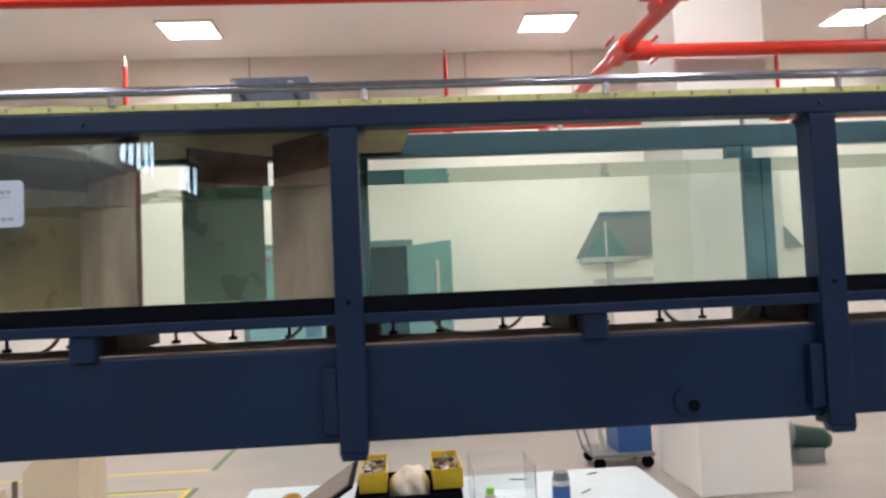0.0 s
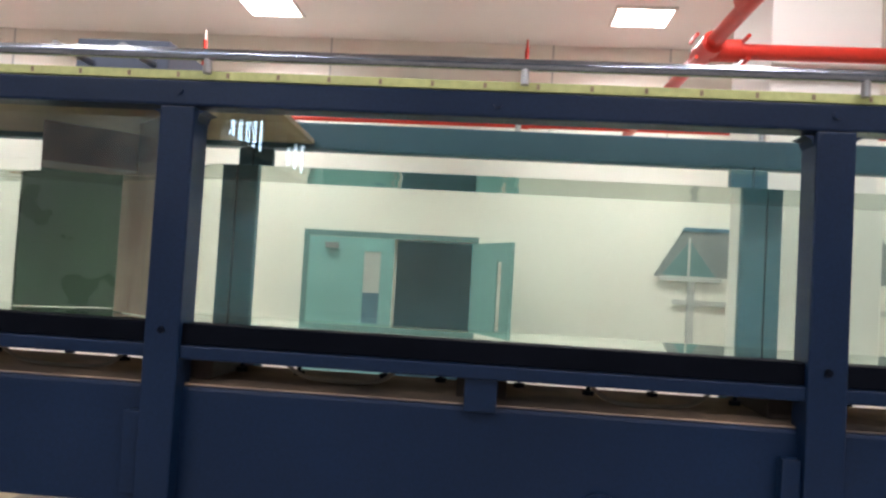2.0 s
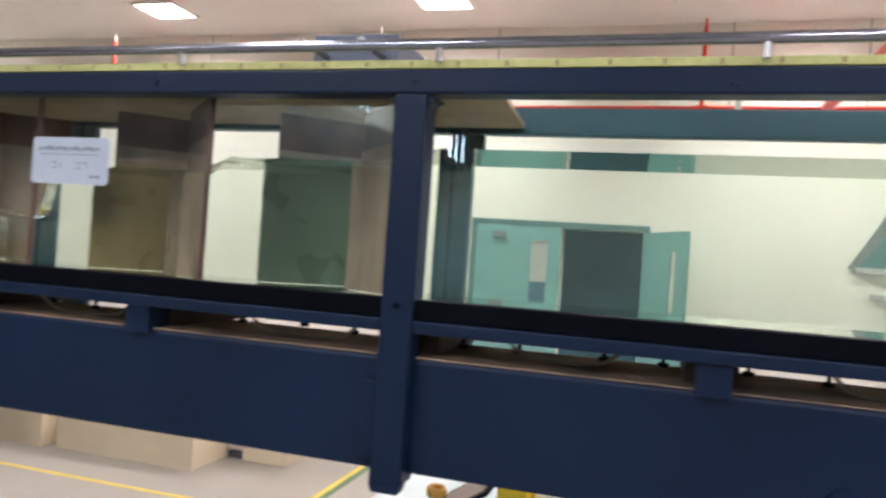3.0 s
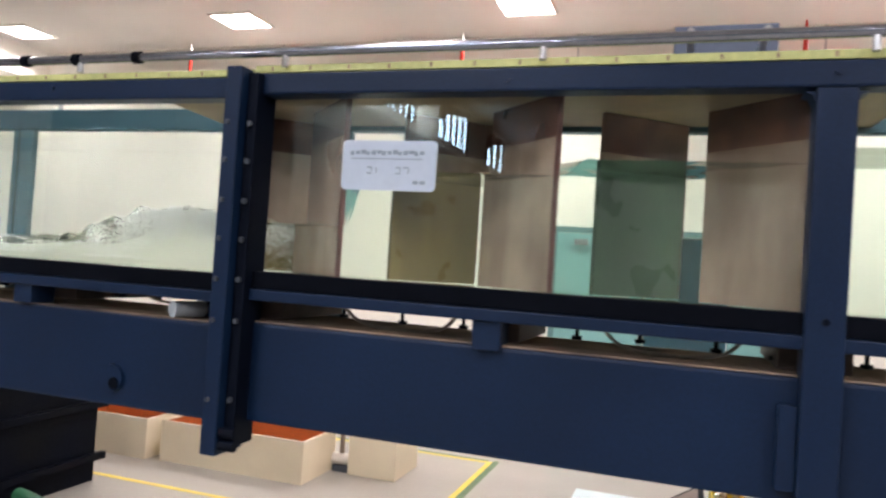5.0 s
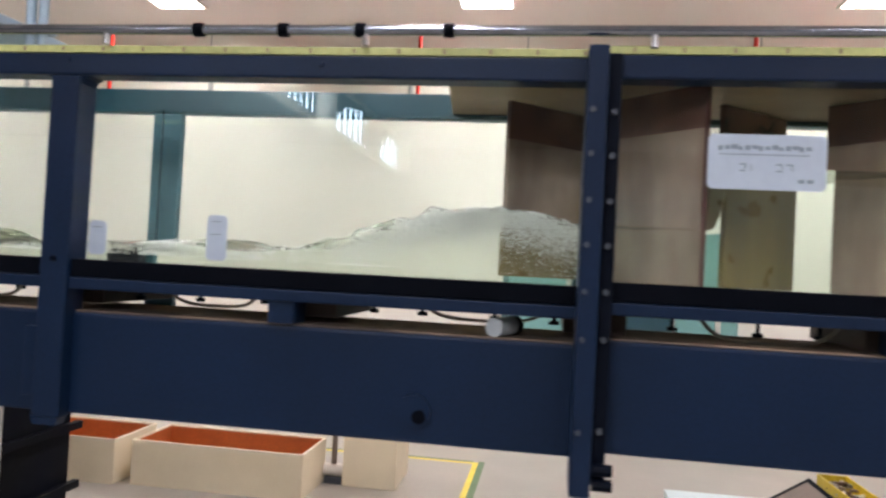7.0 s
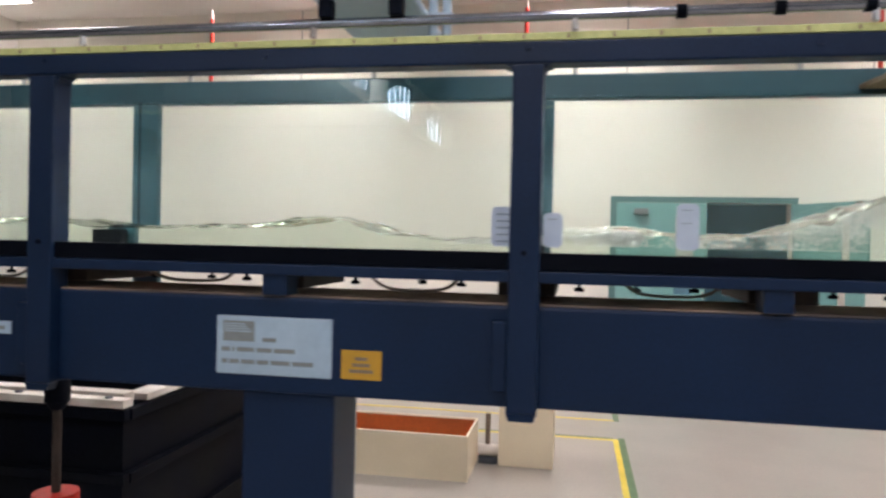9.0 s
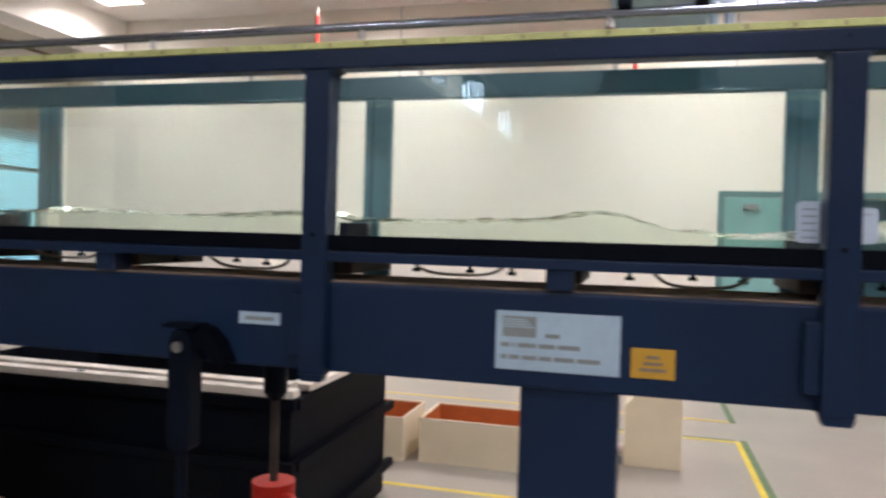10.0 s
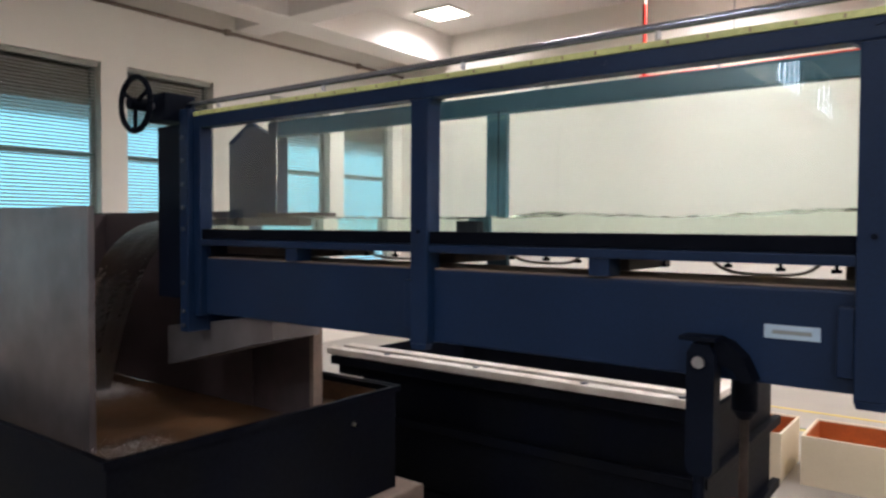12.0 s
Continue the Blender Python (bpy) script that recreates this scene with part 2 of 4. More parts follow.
def slab(outline, axis, lo, hi, bm=None):
    """A flat outline of (u, v) corners pushed out along an axis: y gives (x, z), z gives (x, y), x gives (y, z)."""
    bm = bm or bmesh.new()

    def at(u, v, w):
        return {"y": (u, w, v), "z": (u, v, w), "x": (w, u, v)}[axis]

    a = [bm.verts.new(at(u, v, lo)) for u, v in outline]
    b = [bm.verts.new(at(u, v, hi)) for u, v in outline]
    n = len(outline)
    bm.faces.new(a)
    bm.faces.new(b[::-1])
    for i in range(n):
        bm.faces.new((a[i], a[(i + 1) % n], b[(i + 1) % n], b[i]))
    return bm


def tray(x0, x1, y0, y1, z0, z1, t, bm=None):
    """An open-topped box with walls of thickness t, as one shell."""
    bm = bm or bmesh.new()

    def ring(a, b, c, d, z):
        return [bm.verts.new(p) for p in ((a, c, z), (b, c, z), (b, d, z), (a, d, z))]

    o0, o1 = ring(x0, x1, y0, y1, z0), ring(x0, x1, y0, y1, z1)
    i1, i0 = ring(x0 + t, x1 - t, y0 + t, y1 - t, z1), ring(x0 + t, x1 - t, y0 + t, y1 - t, z0 + t)
    for a, b in ((o0, o1), (o1, i1), (i1, i0)):
        for k in range(4):
            bm.faces.new((a[k], a[(k + 1) % 4], b[(k + 1) % 4], b[k]))
    bm.faces.new(o0[::-1])
    bm.faces.new(i0)
    return bm


def wall_with_holes(a0, a1, z0, z1, holes):
    """Rectangles (a0, a1, z0, z1) that fill a wall round its openings."""
    xs = sorted({a0, a1, *[h[0] for h in holes], *[h[1] for h in holes]})
    out = []
    for u, v in zip(xs, xs[1:]):
        cut = sorted([(h[2], h[3]) for h in holes if h[0] <= u + 1e-6 and h[1] >= v - 1e-6])
        z = z0
        for c0, c1 in cut:
            if c0 > z:
                out.append((u, v, z, c0))
            z = c1
        if z < z1:
            out.append((u, v, z, z1))
    return out


# ---- the hall ----
XW, XE, YN, YS = -13.3, 9.0, 8.2, -9.2
tagged(part("floor", box(XW - 0.3, XE + 0.3, -37.3, YN + 2.6, -0.2, 0.0), FLOORM), "pale worn screed floor of the laboratory hall", "floor", kind="structure")
tagged(part("ceiling", box(XW - 0.3, XE + 0.3, YS - 0.3, YN + 0.3, CEIL, CEIL + 0.2), CEILM), "cream painted flat ceiling with recessed lamps", "ceiling", kind="structure")
DOOR = (-1.98, -0.97, 0.0, 2.44)
bm = bmesh.new()
for u, v, a, b in wall_with_holes(XW - 0.3, XE + 0.3, 0, CEIL, [DOOR]):
    box(u, v, YN, YN + 0.2, a, b, bm=bm)
tagged(part("wall_north", bm, WALL), "cream painted wall with a double door", "wall", kind="structure")
WEST = [(1.48, 2.66, 0.81, 3.81), (2.99, 4.23, 0.81, 3.81), (5.21, 6.43, 0.81, 3.81), (6.75, 7.97, 0.81, 3.81), (-0.07, 1.15, 0.81, 3.81), (-3.63, -2.37, 0.81, 3.81)]
bm = bmesh.new()
for u, v, a, b in wall_with_holes(YS, YN, 0, CEIL, WEST):
    box(XW - 0.25, XW, u, v, a, b, bm=bm)
tagged(part("wall_west", bm, WALL), "cream painted end wall with tall windows", "wall", kind="structure")
# unseen partition to the high bay, open above; grey to keep reflections dark
bm = box(XB, XE + 0.3, YS - 0.2, YS, 0, 3.3)
box(XW - 0.3, XB - 0.001, YS - 0.2, YS, 0, CEIL, bm=bm)
tagged(part("wall_south", bm, GREY), "assumed grey partition wall below an open high bay", "wall", kind="structure")
tagged(part("wall_bulkhead", box(XW - 0.3, XE + 0.3, YS - 0.2, YS, CEIL, ZB), GREY), "grey bulkhead above the low ceiling", "wall", kind="structure")
BAY = [(-21.1, -18.4), (-27.2, -23.4), (-33.4, -30.1)]
bm = bmesh.new()
for u, v, a, b in wall_with_holes(YF, YS - 0.201, 6.3, ZB, [(a, b, 6.58, 8.1) for a, b in BAY]):
    box(XB - 0.11, XB, u, v, a, b, bm=bm)
tagged(part("wall_bay_upper", bm, WALL), "cream painted clerestory wall of the high bay", "wall", kind="structure")
tagged(part("wall_bay_lower", box(XB - 0.2, XB, YF, YS - 0.201, 0, 6.299), GREY), "grey painted lower wall of the high bay", "wall", kind="structure")
bm = box(XE, XE + 0.25, YF, YS - 0.201, 0, ZB)
tagged(part("wall_bay_east", bm, GREY), "grey painted far wall of the high bay", "wall", kind="structure")
tagged(part("wall_bay_end", box(XB - 0.2, XE + 0.25, YF - 0.2, YF - 0.001, 0, ZB), GREY), "grey painted end wall of the high bay", "wall", kind="structure")
tagged(part("ceiling_bay", box(XB - 0.2, XE + 0.25, YF - 0.2, YS - 0.2, ZB + 0.001, ZB + 0.2), GREY), "dim grey roof of the high bay", "ceiling", kind="structure")
tagged(part("wall_east", box(XE, XE + 0.25, YS, YN, 0, CEIL), WALL), "plain cream painted wall", "wall", kind="structure")
bm = bmesh.new()
box(-4.2, 1.2, YN + 2.35, YN + 2.5, 0, 3, bm=bm)
box(-4.3, -4.2, YN + 0.2, YN + 2.5, 0, 3, bm=bm)
box(1.2, 1.3, YN + 0.2, YN + 2.5, 0, 3, bm=bm)
box(-4.3, 1.3, YN + 0.2, YN + 2.5, 3, 3.1, bm=bm)
tagged(part("wall_store", bm, STORE), "unlit blue-grey store room behind the doorway", "wall", kind="structure")
bm = bmesh.new()
box(XW - 3.2, XW - 3.15, -7, 13, -1, 7, bm=bm)
tagged(part("backdrop_west", bm, DAY_WEST), "bright cyan daylight beyond the blinds", "backdrop", kind="structure")
bm = bmesh.new()
box(XB - 1.6, XB - 1.55, -62, -12, 4, 12, bm=bm)
tagged(part("backdrop_south", bm, DAY_SOUTH), "bright pale daylight beyond the clerestory windows", "backdrop", kind="structure")
# assumed slab outside, there to darken the upper part of the windows
tagged(part("canopy", box(XW - 1.6, XW - 0.25, -6, 10, 3.32, 4.5), TRUNK), "dark slab added outside to darken the window tops", "canopy", kind="structure")
# beams
bm = box(-12.75, -12.2, YS, YN, 4.6, CEIL)
tagged(part("ceiling_beam", bm, CEILM), "cream painted beam standing off the window wall", "beam", kind="structure")
for by in (4.6, -0.2, -5.0):
    for a, b in ((XW, -12.751), (-12.199, XE)):
        tagged(part("ceiling_beam", box(a, b, by, by + 0.42, 4.603, CEIL), CEILM), "cream painted concrete beam across the hall", "beam", kind="structure")
# trunking along the window wall
t = thing("cable_trunking", (XW, 2, 4.5), "thin brown cable trunking along the window wall", "trunking")
part("duct", box(XW, XW + 0.05, -2, YN, 4.51, 4.55, 0.004), TRUNK, t)
for y in (-1, 1.7, 4.4, 7.0):
    part("bracket", box(XW, XW + 0.07, y, y + 0.08, 4.49, 4.57, 0.004), TRUNK, t)
# wall joints and conduits
for x in (-7.55, -3.03, -0.05, 1.47):
    tagged(part("trim", box(x - 0.012, x + 0.012, YN - 0.012, YN, 3.86, CEIL), LIGHT_GREY), "thin grey vertical conduit on the wall", "conduit", kind="structure")
# column
tagged(part("column", box(1.36, 2.16, 4.25, 5.2, 0, CEIL, 0.012), COLUMN), "white painted square concrete column", "column", kind="structure")


def troffer(x, y, z=CEIL):
    t = thing("ceiling_lamp", (x, y, z), "square recessed ceiling lamp, lit, with white louvre", "lamp", "ceiling lamps")
    bm = bmesh.new()
    w, d = 0.34, 0.31
    for a in ((-w, w, -d, -d + 0.03), (-w, w, d - 0.03, d), (-w, -w + 0.03, -d + 0.03, d - 0.03), (w - 0.03, w, -d + 0.03, d - 0.03)):
        box(x + a[0], x + a[1], y + a[2], y + a[3], z - 0.03, z - 0.001, bm=bm)
    part("lamp_frame", bm, CEILM, t)
    part("diffuser", box(x - w + 0.03, x + w - 0.03, y - d + 0.03, y + d - 0.03, z - 0.018, z - 0.006), DIFFUSER, t, "bright diffuser panel")
    for i in range(1, 4):
        u = x - w + i * 2 * w / 4
        part("louvre", box(u - 0.006, u + 0.006, y - d + 0.03, y + d - 0.03, z - 0.034, z - 0.019), CEILM, t)
    return t


for lx, ly, power in LAMPS:
    troffer(lx, ly)
# made-up housings for the bay fill lamps
for lx, ly, lz in BAY_FILL:
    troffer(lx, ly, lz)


# windows
def west_window(n, y0, y1, z0, z1):
    t = thing("window_%d" % n, (XW, (y0 + y1) / 2, z0), "tall window with lowered pale venetian blind, daylit cyan", "window", kind="structure")
    bm = bmesh.new()
    for a in ((y0, y0 + 0.05, z0, z1), (y1 - 0.05, y1, z0, z1), (y0 + 0.05, y1 - 0.05, z0, z0 + 0.05), (y0 + 0.05, y1 - 0.05, z1 - 0.05, z1)):
        box(XW - 0.2, XW - 0.14, *a, bm=bm)
    part("window_frame", bm, FRAMEW, t)
    part("transom", box(XW - 0.2, XW - 0.13, y0 + 0.05, y1 - 0.05, 2.67, 2.73), TEAL, t)
    ob = part("pane", box(XW - 0.175, XW - 0.17, y0 + 0.05, y1 - 0.05, z0 + 0.05, z1 - 0.05), PANE, t)
    ob.visible_shadow = False
    part("window_sill", box(XW - 0.24, XW + 0.04, y0 - 0.03, y1 + 0.03, z0 - 0.04, z0, 0.006), WHITE, t)
    part("blind_rail", box(XW - 0.1, XW - 0.04, y0 + 0.02, y1 - 0.02, z1 - 0.06, z1 - 0.005, 0.004), BLIND, t)
    bm = bmesh.new()
    k = int((z1 - z0 - 0.1) / 0.04)
    for i in range(k):
        z = z0 + 0.03 + i * 0.04
        v = [bm.verts.new(p) for p in ((XW - 0.088, y0 + 0.02, z + 0.013), (XW - 0.088, y1 - 0.02, z + 0.013), (XW - 0.052, y1 - 0.02, z - 0.007), (XW - 0.052, y0 + 0.02, z - 0.007))]
        w = [bm.verts.new(q.co + Vector((0, 0, 0.0015))) for q in v]
        bm.faces.new(v)
        bm.faces.new(w[::-1])
        for j in range(4):
            bm.faces.new((v[j], v[(j + 1) % 4], w[(j + 1) % 4], w[j]))
    ob = part("blind_slats", bm, BLIND, t, "thin pale horizontal blind slats")
    ob["kind"] = "stuff"
    for y in (y0 + 0.2, y1 - 0.2):
        part("cord", rod((XW - 0.045, y, z0 + 0.05), (XW - 0.045, y, z1 - 0.03), 0.002, 6), BLIND, t)


for n, w in enumerate(WEST):
    west_window(n + 1, *w)
for n, (y0, y1) in enumerate(BAY):
    t = thing("window_%d" % (n + 11), (XB, y0, 6.58), "tall clerestory window with dark mullions and sloping head", "window", kind="structure")
    panes, half = (5, 0.1) if n < 2 else (3, 0.26)
    w = (y1 - y0) / panes
    for i in range(panes + 1):
        part("mullion", box(XB - 0.06, XB - 0.02, y0 + i * w - half, y0 + i * w + half, 6.58, 8.1), NAVY_DARK, t)
    # solid panel that slopes over the nearer panes
    part("head_panel", slab([(y1, 8.1), (y1, 7.15), (y1 - 0.4 * (y1 - y0), 7.75), (y0, 8.05), (y0, 8.1)], "x", XB - 0.1, XB - 0.065), NAVY_DARK, t)
    part("window_sill", box(XB - 0.12, XB + 0.05, y0, y1, 6.53, 6.579), WHITE, t)

# double door
t = thing("door_1", (-2.0, YN, 0), "teal double door, one leaf closed, one swung open", "door", kind="structure")
bm = bmesh.new()
box(-3.2, -3.12, YN - 0.03, YN, 0, 2.52, bm=bm)
box(-3.12, -0.97, YN - 0.03, YN, 2.44, 2.52, bm=bm)
box(-0.97, -0.89, YN - 0.03, YN, 0, 2.52, bm=bm)
part("door_frame", bm, TEAL_DARK, t, "darker teal door frame")
bm = bmesh.new()
for u, v, a, b in wall_with_holes(-3.12, -1.99, 0.005, 2.435, [(-2.38, -2.16, 1.25, 2.26)]):
    box(u, v, YN - 0.045, YN - 0.004, a, b, bm=bm)
leaf = part("door_leaf", bm, TEAL, t)
part("vision_panel", box(-2.38, -2.16, YN - 0.03, YN - 0.024, 1.25, 1.72), DARKROOM, leaf, "dark vision panel")
part("notice", box(-2.38, -2.16, YN - 0.031, YN - 0.024, 1.72, 2.26), LIGHT_GREY, leaf, "pale notice behind the vision panel")
part("door_handle", rod((-2.03, YN - 0.1, 1.0), (-2.03, YN - 0.1, 1.3), 0.012), STEEL, leaf)
part("door_closer", box(-2.9, -2.72, YN - 0.1, YN - 0.046, 2.28, 2.36, 0.008), GREY, leaf)
d = Vector((0.5, -1.0, 0)).normalized()
nrm = Vector((-d.y, d.x, 0))
bm = bmesh.new()
for u, v, a, b in wall_with_holes(0.0, 1.1, 0.005, 2.43, [(0.74, 0.86, 1.2, 2.2)]):
    c = [Vector((-0.95, YN - 0.04, 0)) + d * k + nrm * w for k in (u, v) for w in (-0.02, 0.02)]
    slab([(c[0].x, c[0].y), (c[2].x, c[2].y), (c[3].x, c[3].y), (c[1].x, c[1].y)], "z", a, b, bm=bm)
leaf = part("door_leaf", bm, TEAL, t, "teal leaf standing open into the hall")
c = [Vector((-0.95, YN - 0.04, 0)) + d * k + nrm * w for k in (0.74, 0.86) for w in (-0.006, 0.006)]
part("vision_panel", slab([(c[0].x, c[0].y), (c[2].x, c[2].y), (c[3].x, c[3].y), (c[1].x, c[1].y)], "z", 1.2, 2.2), WHITE, leaf, "pale narrow vision panel")

# flat wall relief of a pitched roof on posts
t = thing("wall_relief", (2.9, YN, 1.4), "grey painted pitched roof shape with posts on wall", "wall relief")
part("roof", slab([(1.35, 2.15), (1.72, 2.78), (4.1, 2.78), (4.62, 2.19)], "y", YN - 0.02, YN - 0.001), GREY, t)
part("ridge", slab([(1.68, 2.74), (1.72, 2.79), (4.12, 2.79), (4.14, 2.74)], "y", YN - 0.035, YN - 0.021), DARKROOM, t)
part("gable", slab([(1.45, 2.17), (1.79, 2.62), (2.12, 2.17)], "y", YN - 0.03, YN - 0.021), TEAL_DARK, t)
part("fascia", box(1.42, 2.2, YN - 0.05, YN - 0.001, 2.1, 2.17), LIGHT_GREY, t)
part("king_post", box(1.77, 1.8, YN - 0.04, YN - 0.031, 2.17, 2.66), LIGHT_GREY, t)
for x in (1.78, 4.0):
    part("post", box(x, x + 0.09, YN - 0.04, YN - 0.001, 0.9, 2.1), LIGHT_GREY, t)
part("cross_bar", box(1.6, 4.2, YN - 0.03, YN - 0.006, 1.8, 1.87), LIGHT_GREY, t)

# ---- red sprinkler pipes ----
t = thing("sprinkler_pipe", (-3, 7.0, 3.8), "red painted sprinkler branch pipe with upright heads", "pipe")
part("pipe", rod((-8.36, 7.0, 3.735), (8.8, 7.0, 3.83), 0.03, 14), RED, t, smooth=True)
for x in (-8.3, -4.27, -0.42, 3.8):
    z = 3.735 + 0.0055 * (x + 8.36)
    part("riser", rod((x, 7.0, z), (x, 7.0, 4.66), 0.026, 12), RED, t, smooth=True)
    part("sprinkler_head", rod((x, 7.0, 4.66), (x, 7.0, 4.78), 0.022, 10, 0.01), WHITE if x < -4 else RED, t, smooth=True)
    part("tee", rod((x - 0.06, 7.0, z), (x + 0.06, 7.0, z), 0.042, 14), RED, t, smooth=True)
t = thing("sprinkler_main", (0.85, 4.1, 3.78), "thick red sprinkler main with clamped cross joint", "pipe")
part("main_pipe", rod((0.87, 2.4, 3.8), (0.82, 7.4, 3.8), 0.055, 18), RED, t, smooth=True)
part("branch_pipe", rod((0.85, 4.12, 3.78), (8.8, 4.12, 3.78), 0.058, 18), RED, t, smooth=True)
part("front_pipe", rod((-5.2, 3.2, 3.92), (8.8, 3.2, 3.92), 0.045, 18), RED, t, smooth=True)
for p, q, r in (((0.85, 3.94, 3.79), (0.85, 4.3, 3.79), 0.085), ((0.86, 4.12, 3.785), (1.08, 4.12, 3.785), 0.085), ((0.7, 3.2, 3.92), (1.05, 3.2, 3.92), 0.07), ((0.85, 3.1, 3.84), (0.85, 3.3, 3.84), 0.07)):
    part("coupling", rod(p, q, r, 18), RED, t, smooth=True)
for x in (0.75, 1.12):
    for z in (3.7, 3.87):
        part("bolt", rod((x, 4.02, z), (x, 4.22, z), 0.016, 8), RED, t)
for x in (-4.9, -2.6, 3.5):
    part("hanger", rod((x, 3.2, 3.96), (x, 3.2, CEIL), 0.008, 8), STEEL, t)
part("hanger", rod((3.0, 4.12, 3.83), (3.0, 4.12, CEIL), 0.008, 8), STEEL, t)

# ---- floor markings ----
def floor_mark(x0, x1, y0, y1, z, m, label):
    tagged(part("floor_marking", box(x0, x1, y0, y1, 0.0, z), m), label, "floor marking", kind="structure")


floor_mark(-7.6, -3.24, 5.46, 5.51, 0.002, LINE_YELLOW, "yellow tape line on the floor")
floor_mark(-7.6, -3.24, 5.511, 5.56, 0.002, LINE_GREEN, "green tape line on the floor")
floor_mark(-3.24, -3.19, 1.2, 5.51, 0.002, LINE_YELLOW, "yellow tape line on the floor")
floor_mark(-3.189, -3.13, 1.2, 5.56, 0.002, LINE_GREEN, "green tape line on the floor")
floor_mark(-7.6, -3.3, 3.33, 3.38, 0.002, LINE_YELLOW, "yellow tape line on the floor")
floor_mark(-7.6, -3.2, 6.25, 6.3, 0.002, LINE_YELLOW, "yellow tape line on the floor")
floor_mark(-3.2, -3.14, 6.25, 7.4, 0.002, LINE_GREEN, "green tape line on the floor")

# ---- the flume ----
POSTS = [-0.008, -1.245, -2.5, -3.738, -4.983, -6.262]
X0, X1 = -7.5, 1.25
YB = 0.462  # inner face of the back frame
flume = thing("flume", (-3.2, 0.2, 1.3), "navy blue steel flume with glass sides on pedestal", "flume")
# back frame colour includes the reflection veil of the panes
part("back_top_beam", box(X0, X1, YB, YB + 0.04, 2.288, 2.36, 0.005), NAVY_VEILED, flume)
# two bolted sections; the downstream one sits a little lower
for a, b, dz in ((-2.499, X1, 0.0), (X0, -2.501, -0.013)):
    part("front_top_beam", box(a, b, 0.0, 0.06, 2.288 + dz * 0.6, 2.339 + dz * 0.6, 0.005), NAVY, flume)
    part("tape_measure", box(a, b, -0.002, 0.03, 2.3395 + dz * 0.6, 2.357 + dz * 0.6, 0.002), TAPE, flume, "yellow-green measuring tape along the top")
    part("longitudinal_beam", box(a, b, 0.03, 0.35, 1.502 + dz, 1.74 + dz, 0.008), NAVY, flume)
    part("beam_top", box(a, b, 0.036, 0.345, 1.741 + dz, 1.744 + dz), DUST, flume, "dusty brown upper face of the beam")
    part("front_gasket", box(a, b, 0.008, 0.062, 1.823 + dz, 1.864 + dz, 0.003), BLACK, flume, "black rubber seal strip")
    part("back_gasket", box(a, b, YB, YB + 0.04, 1.823 + dz, 1.853 + dz, 0.003), BLACK, flume, "black rubber seal strip")
    part("front_sill_rail", box(a, b, 0.002, 0.062, 1.795 + dz, 1.822 + dz, 0.004), NAVY, flume)
    part("back_sill_rail", box(a, b, YB, YB + 0.045, 1.795 + dz, 1.822 + dz, 0.004), NAVY, flume)
    part("channel_bed", box(a, b, 0.06, YB - 0.001, 1.838 + dz, 1.86 + dz), BED, flume, "cream channel bed plate")
bm = bmesh.new()
for i in range(86):
    x = X0 + 0.05 + i * 0.1
    z = 2.348 if x > -2.5 else 2.34
    box(x - 0.003, x + 0.003, -0.0035, -0.0015, z - 0.005, z + 0.005, bm=bm)
part("tape_print", bm, COVERM, flume)["kind"] = "stuff"


def post_mesh(x, back=False):
    bm = bmesh.new()
    if back:
        box(x - 0.045, x + 0.045, YB, YB + 0.022, 1.48, 2.287, 0.004, bm=bm)
    else:
        box(x - 0.035, x + 0.035, -0.006, 0.063, 1.484, 2.286 if x > -2.5 else 2.278, 0.004, bm=bm)
        slab([(x - 0.035, 1.484), (x - 0.028, 1.466), (x + 0.028, 1.466), (x + 0.035, 1.484)], "y", -0.006, 0.028, bm=bm)
    return bm


for x in POSTS:
    if x != -2.5:
        p = part("post", post_mesh(x), NAVY, flume)
        for z in (1.85, 2.316):
            y = -0.0065 if z < 2 else -0.0005
            part("bolt", rod((x, y, z), (x, y - 0.005, z), 0.007, 8), NAVY_DARK if z < 2 else NAVY, p)
        part("gusset", box(x - 0.07, x - 0.036, 0.004, 0.029, 1.53, 1.69, 0.003), NAVY, p)
        # rounded inner corners of the glazing frame
        for sgn in (-1, 1):
            part("corner_fillet", slab([(x + sgn * 0.036, 2.279), (x + sgn * 0.055, 2.279), (x + sgn * 0.041, 2.274), (x + sgn * 0.036, 2.26)], "y", 0.004, 0.06), NAVY, p)
    part("back_post", post_mesh(x, True), NAVY_VEILED, flume)
for i in range(7):
    x = -0.625 - 1.25 * i + 1.25
    part("bolt", rod((x, -0.0005, 2.312), (x, -0.006, 2.312), 0.007, 8), NAVY, flume)
# bolted joint between two channel sections
joint = part("joint_flange", box(-2.545, -2.503, -0.05, 0.06, 1.43, 2.345, 0.004), NAVY, flume, "bolted joint flange plates")
part("joint_plate", box(-2.5025, -2.474, -0.022, 0.06, 1.45, 2.335, 0.003), NAVY_DARK, joint, "dark back half of the joint")
for z in (1.56, 1.745, 1.842, 1.937, 2.028, 2.122, 2.212):
    part("bolt", rod((-2.488, -0.022, z), (-2.488, -0.03, z), 0.0065, 8), DULL_BOLT, joint)
    part("bolt", rod((-2.532, -0.05, z), (-2.532, -0.056, z), 0.006, 8), DULL_BOLT, joint)
for z in (1.455, 1.485):
    part("bolt", rod((-2.5, -0.035, z), (-2.46, -0.035, z), 0.013, 8), NAVY_DARK, joint)
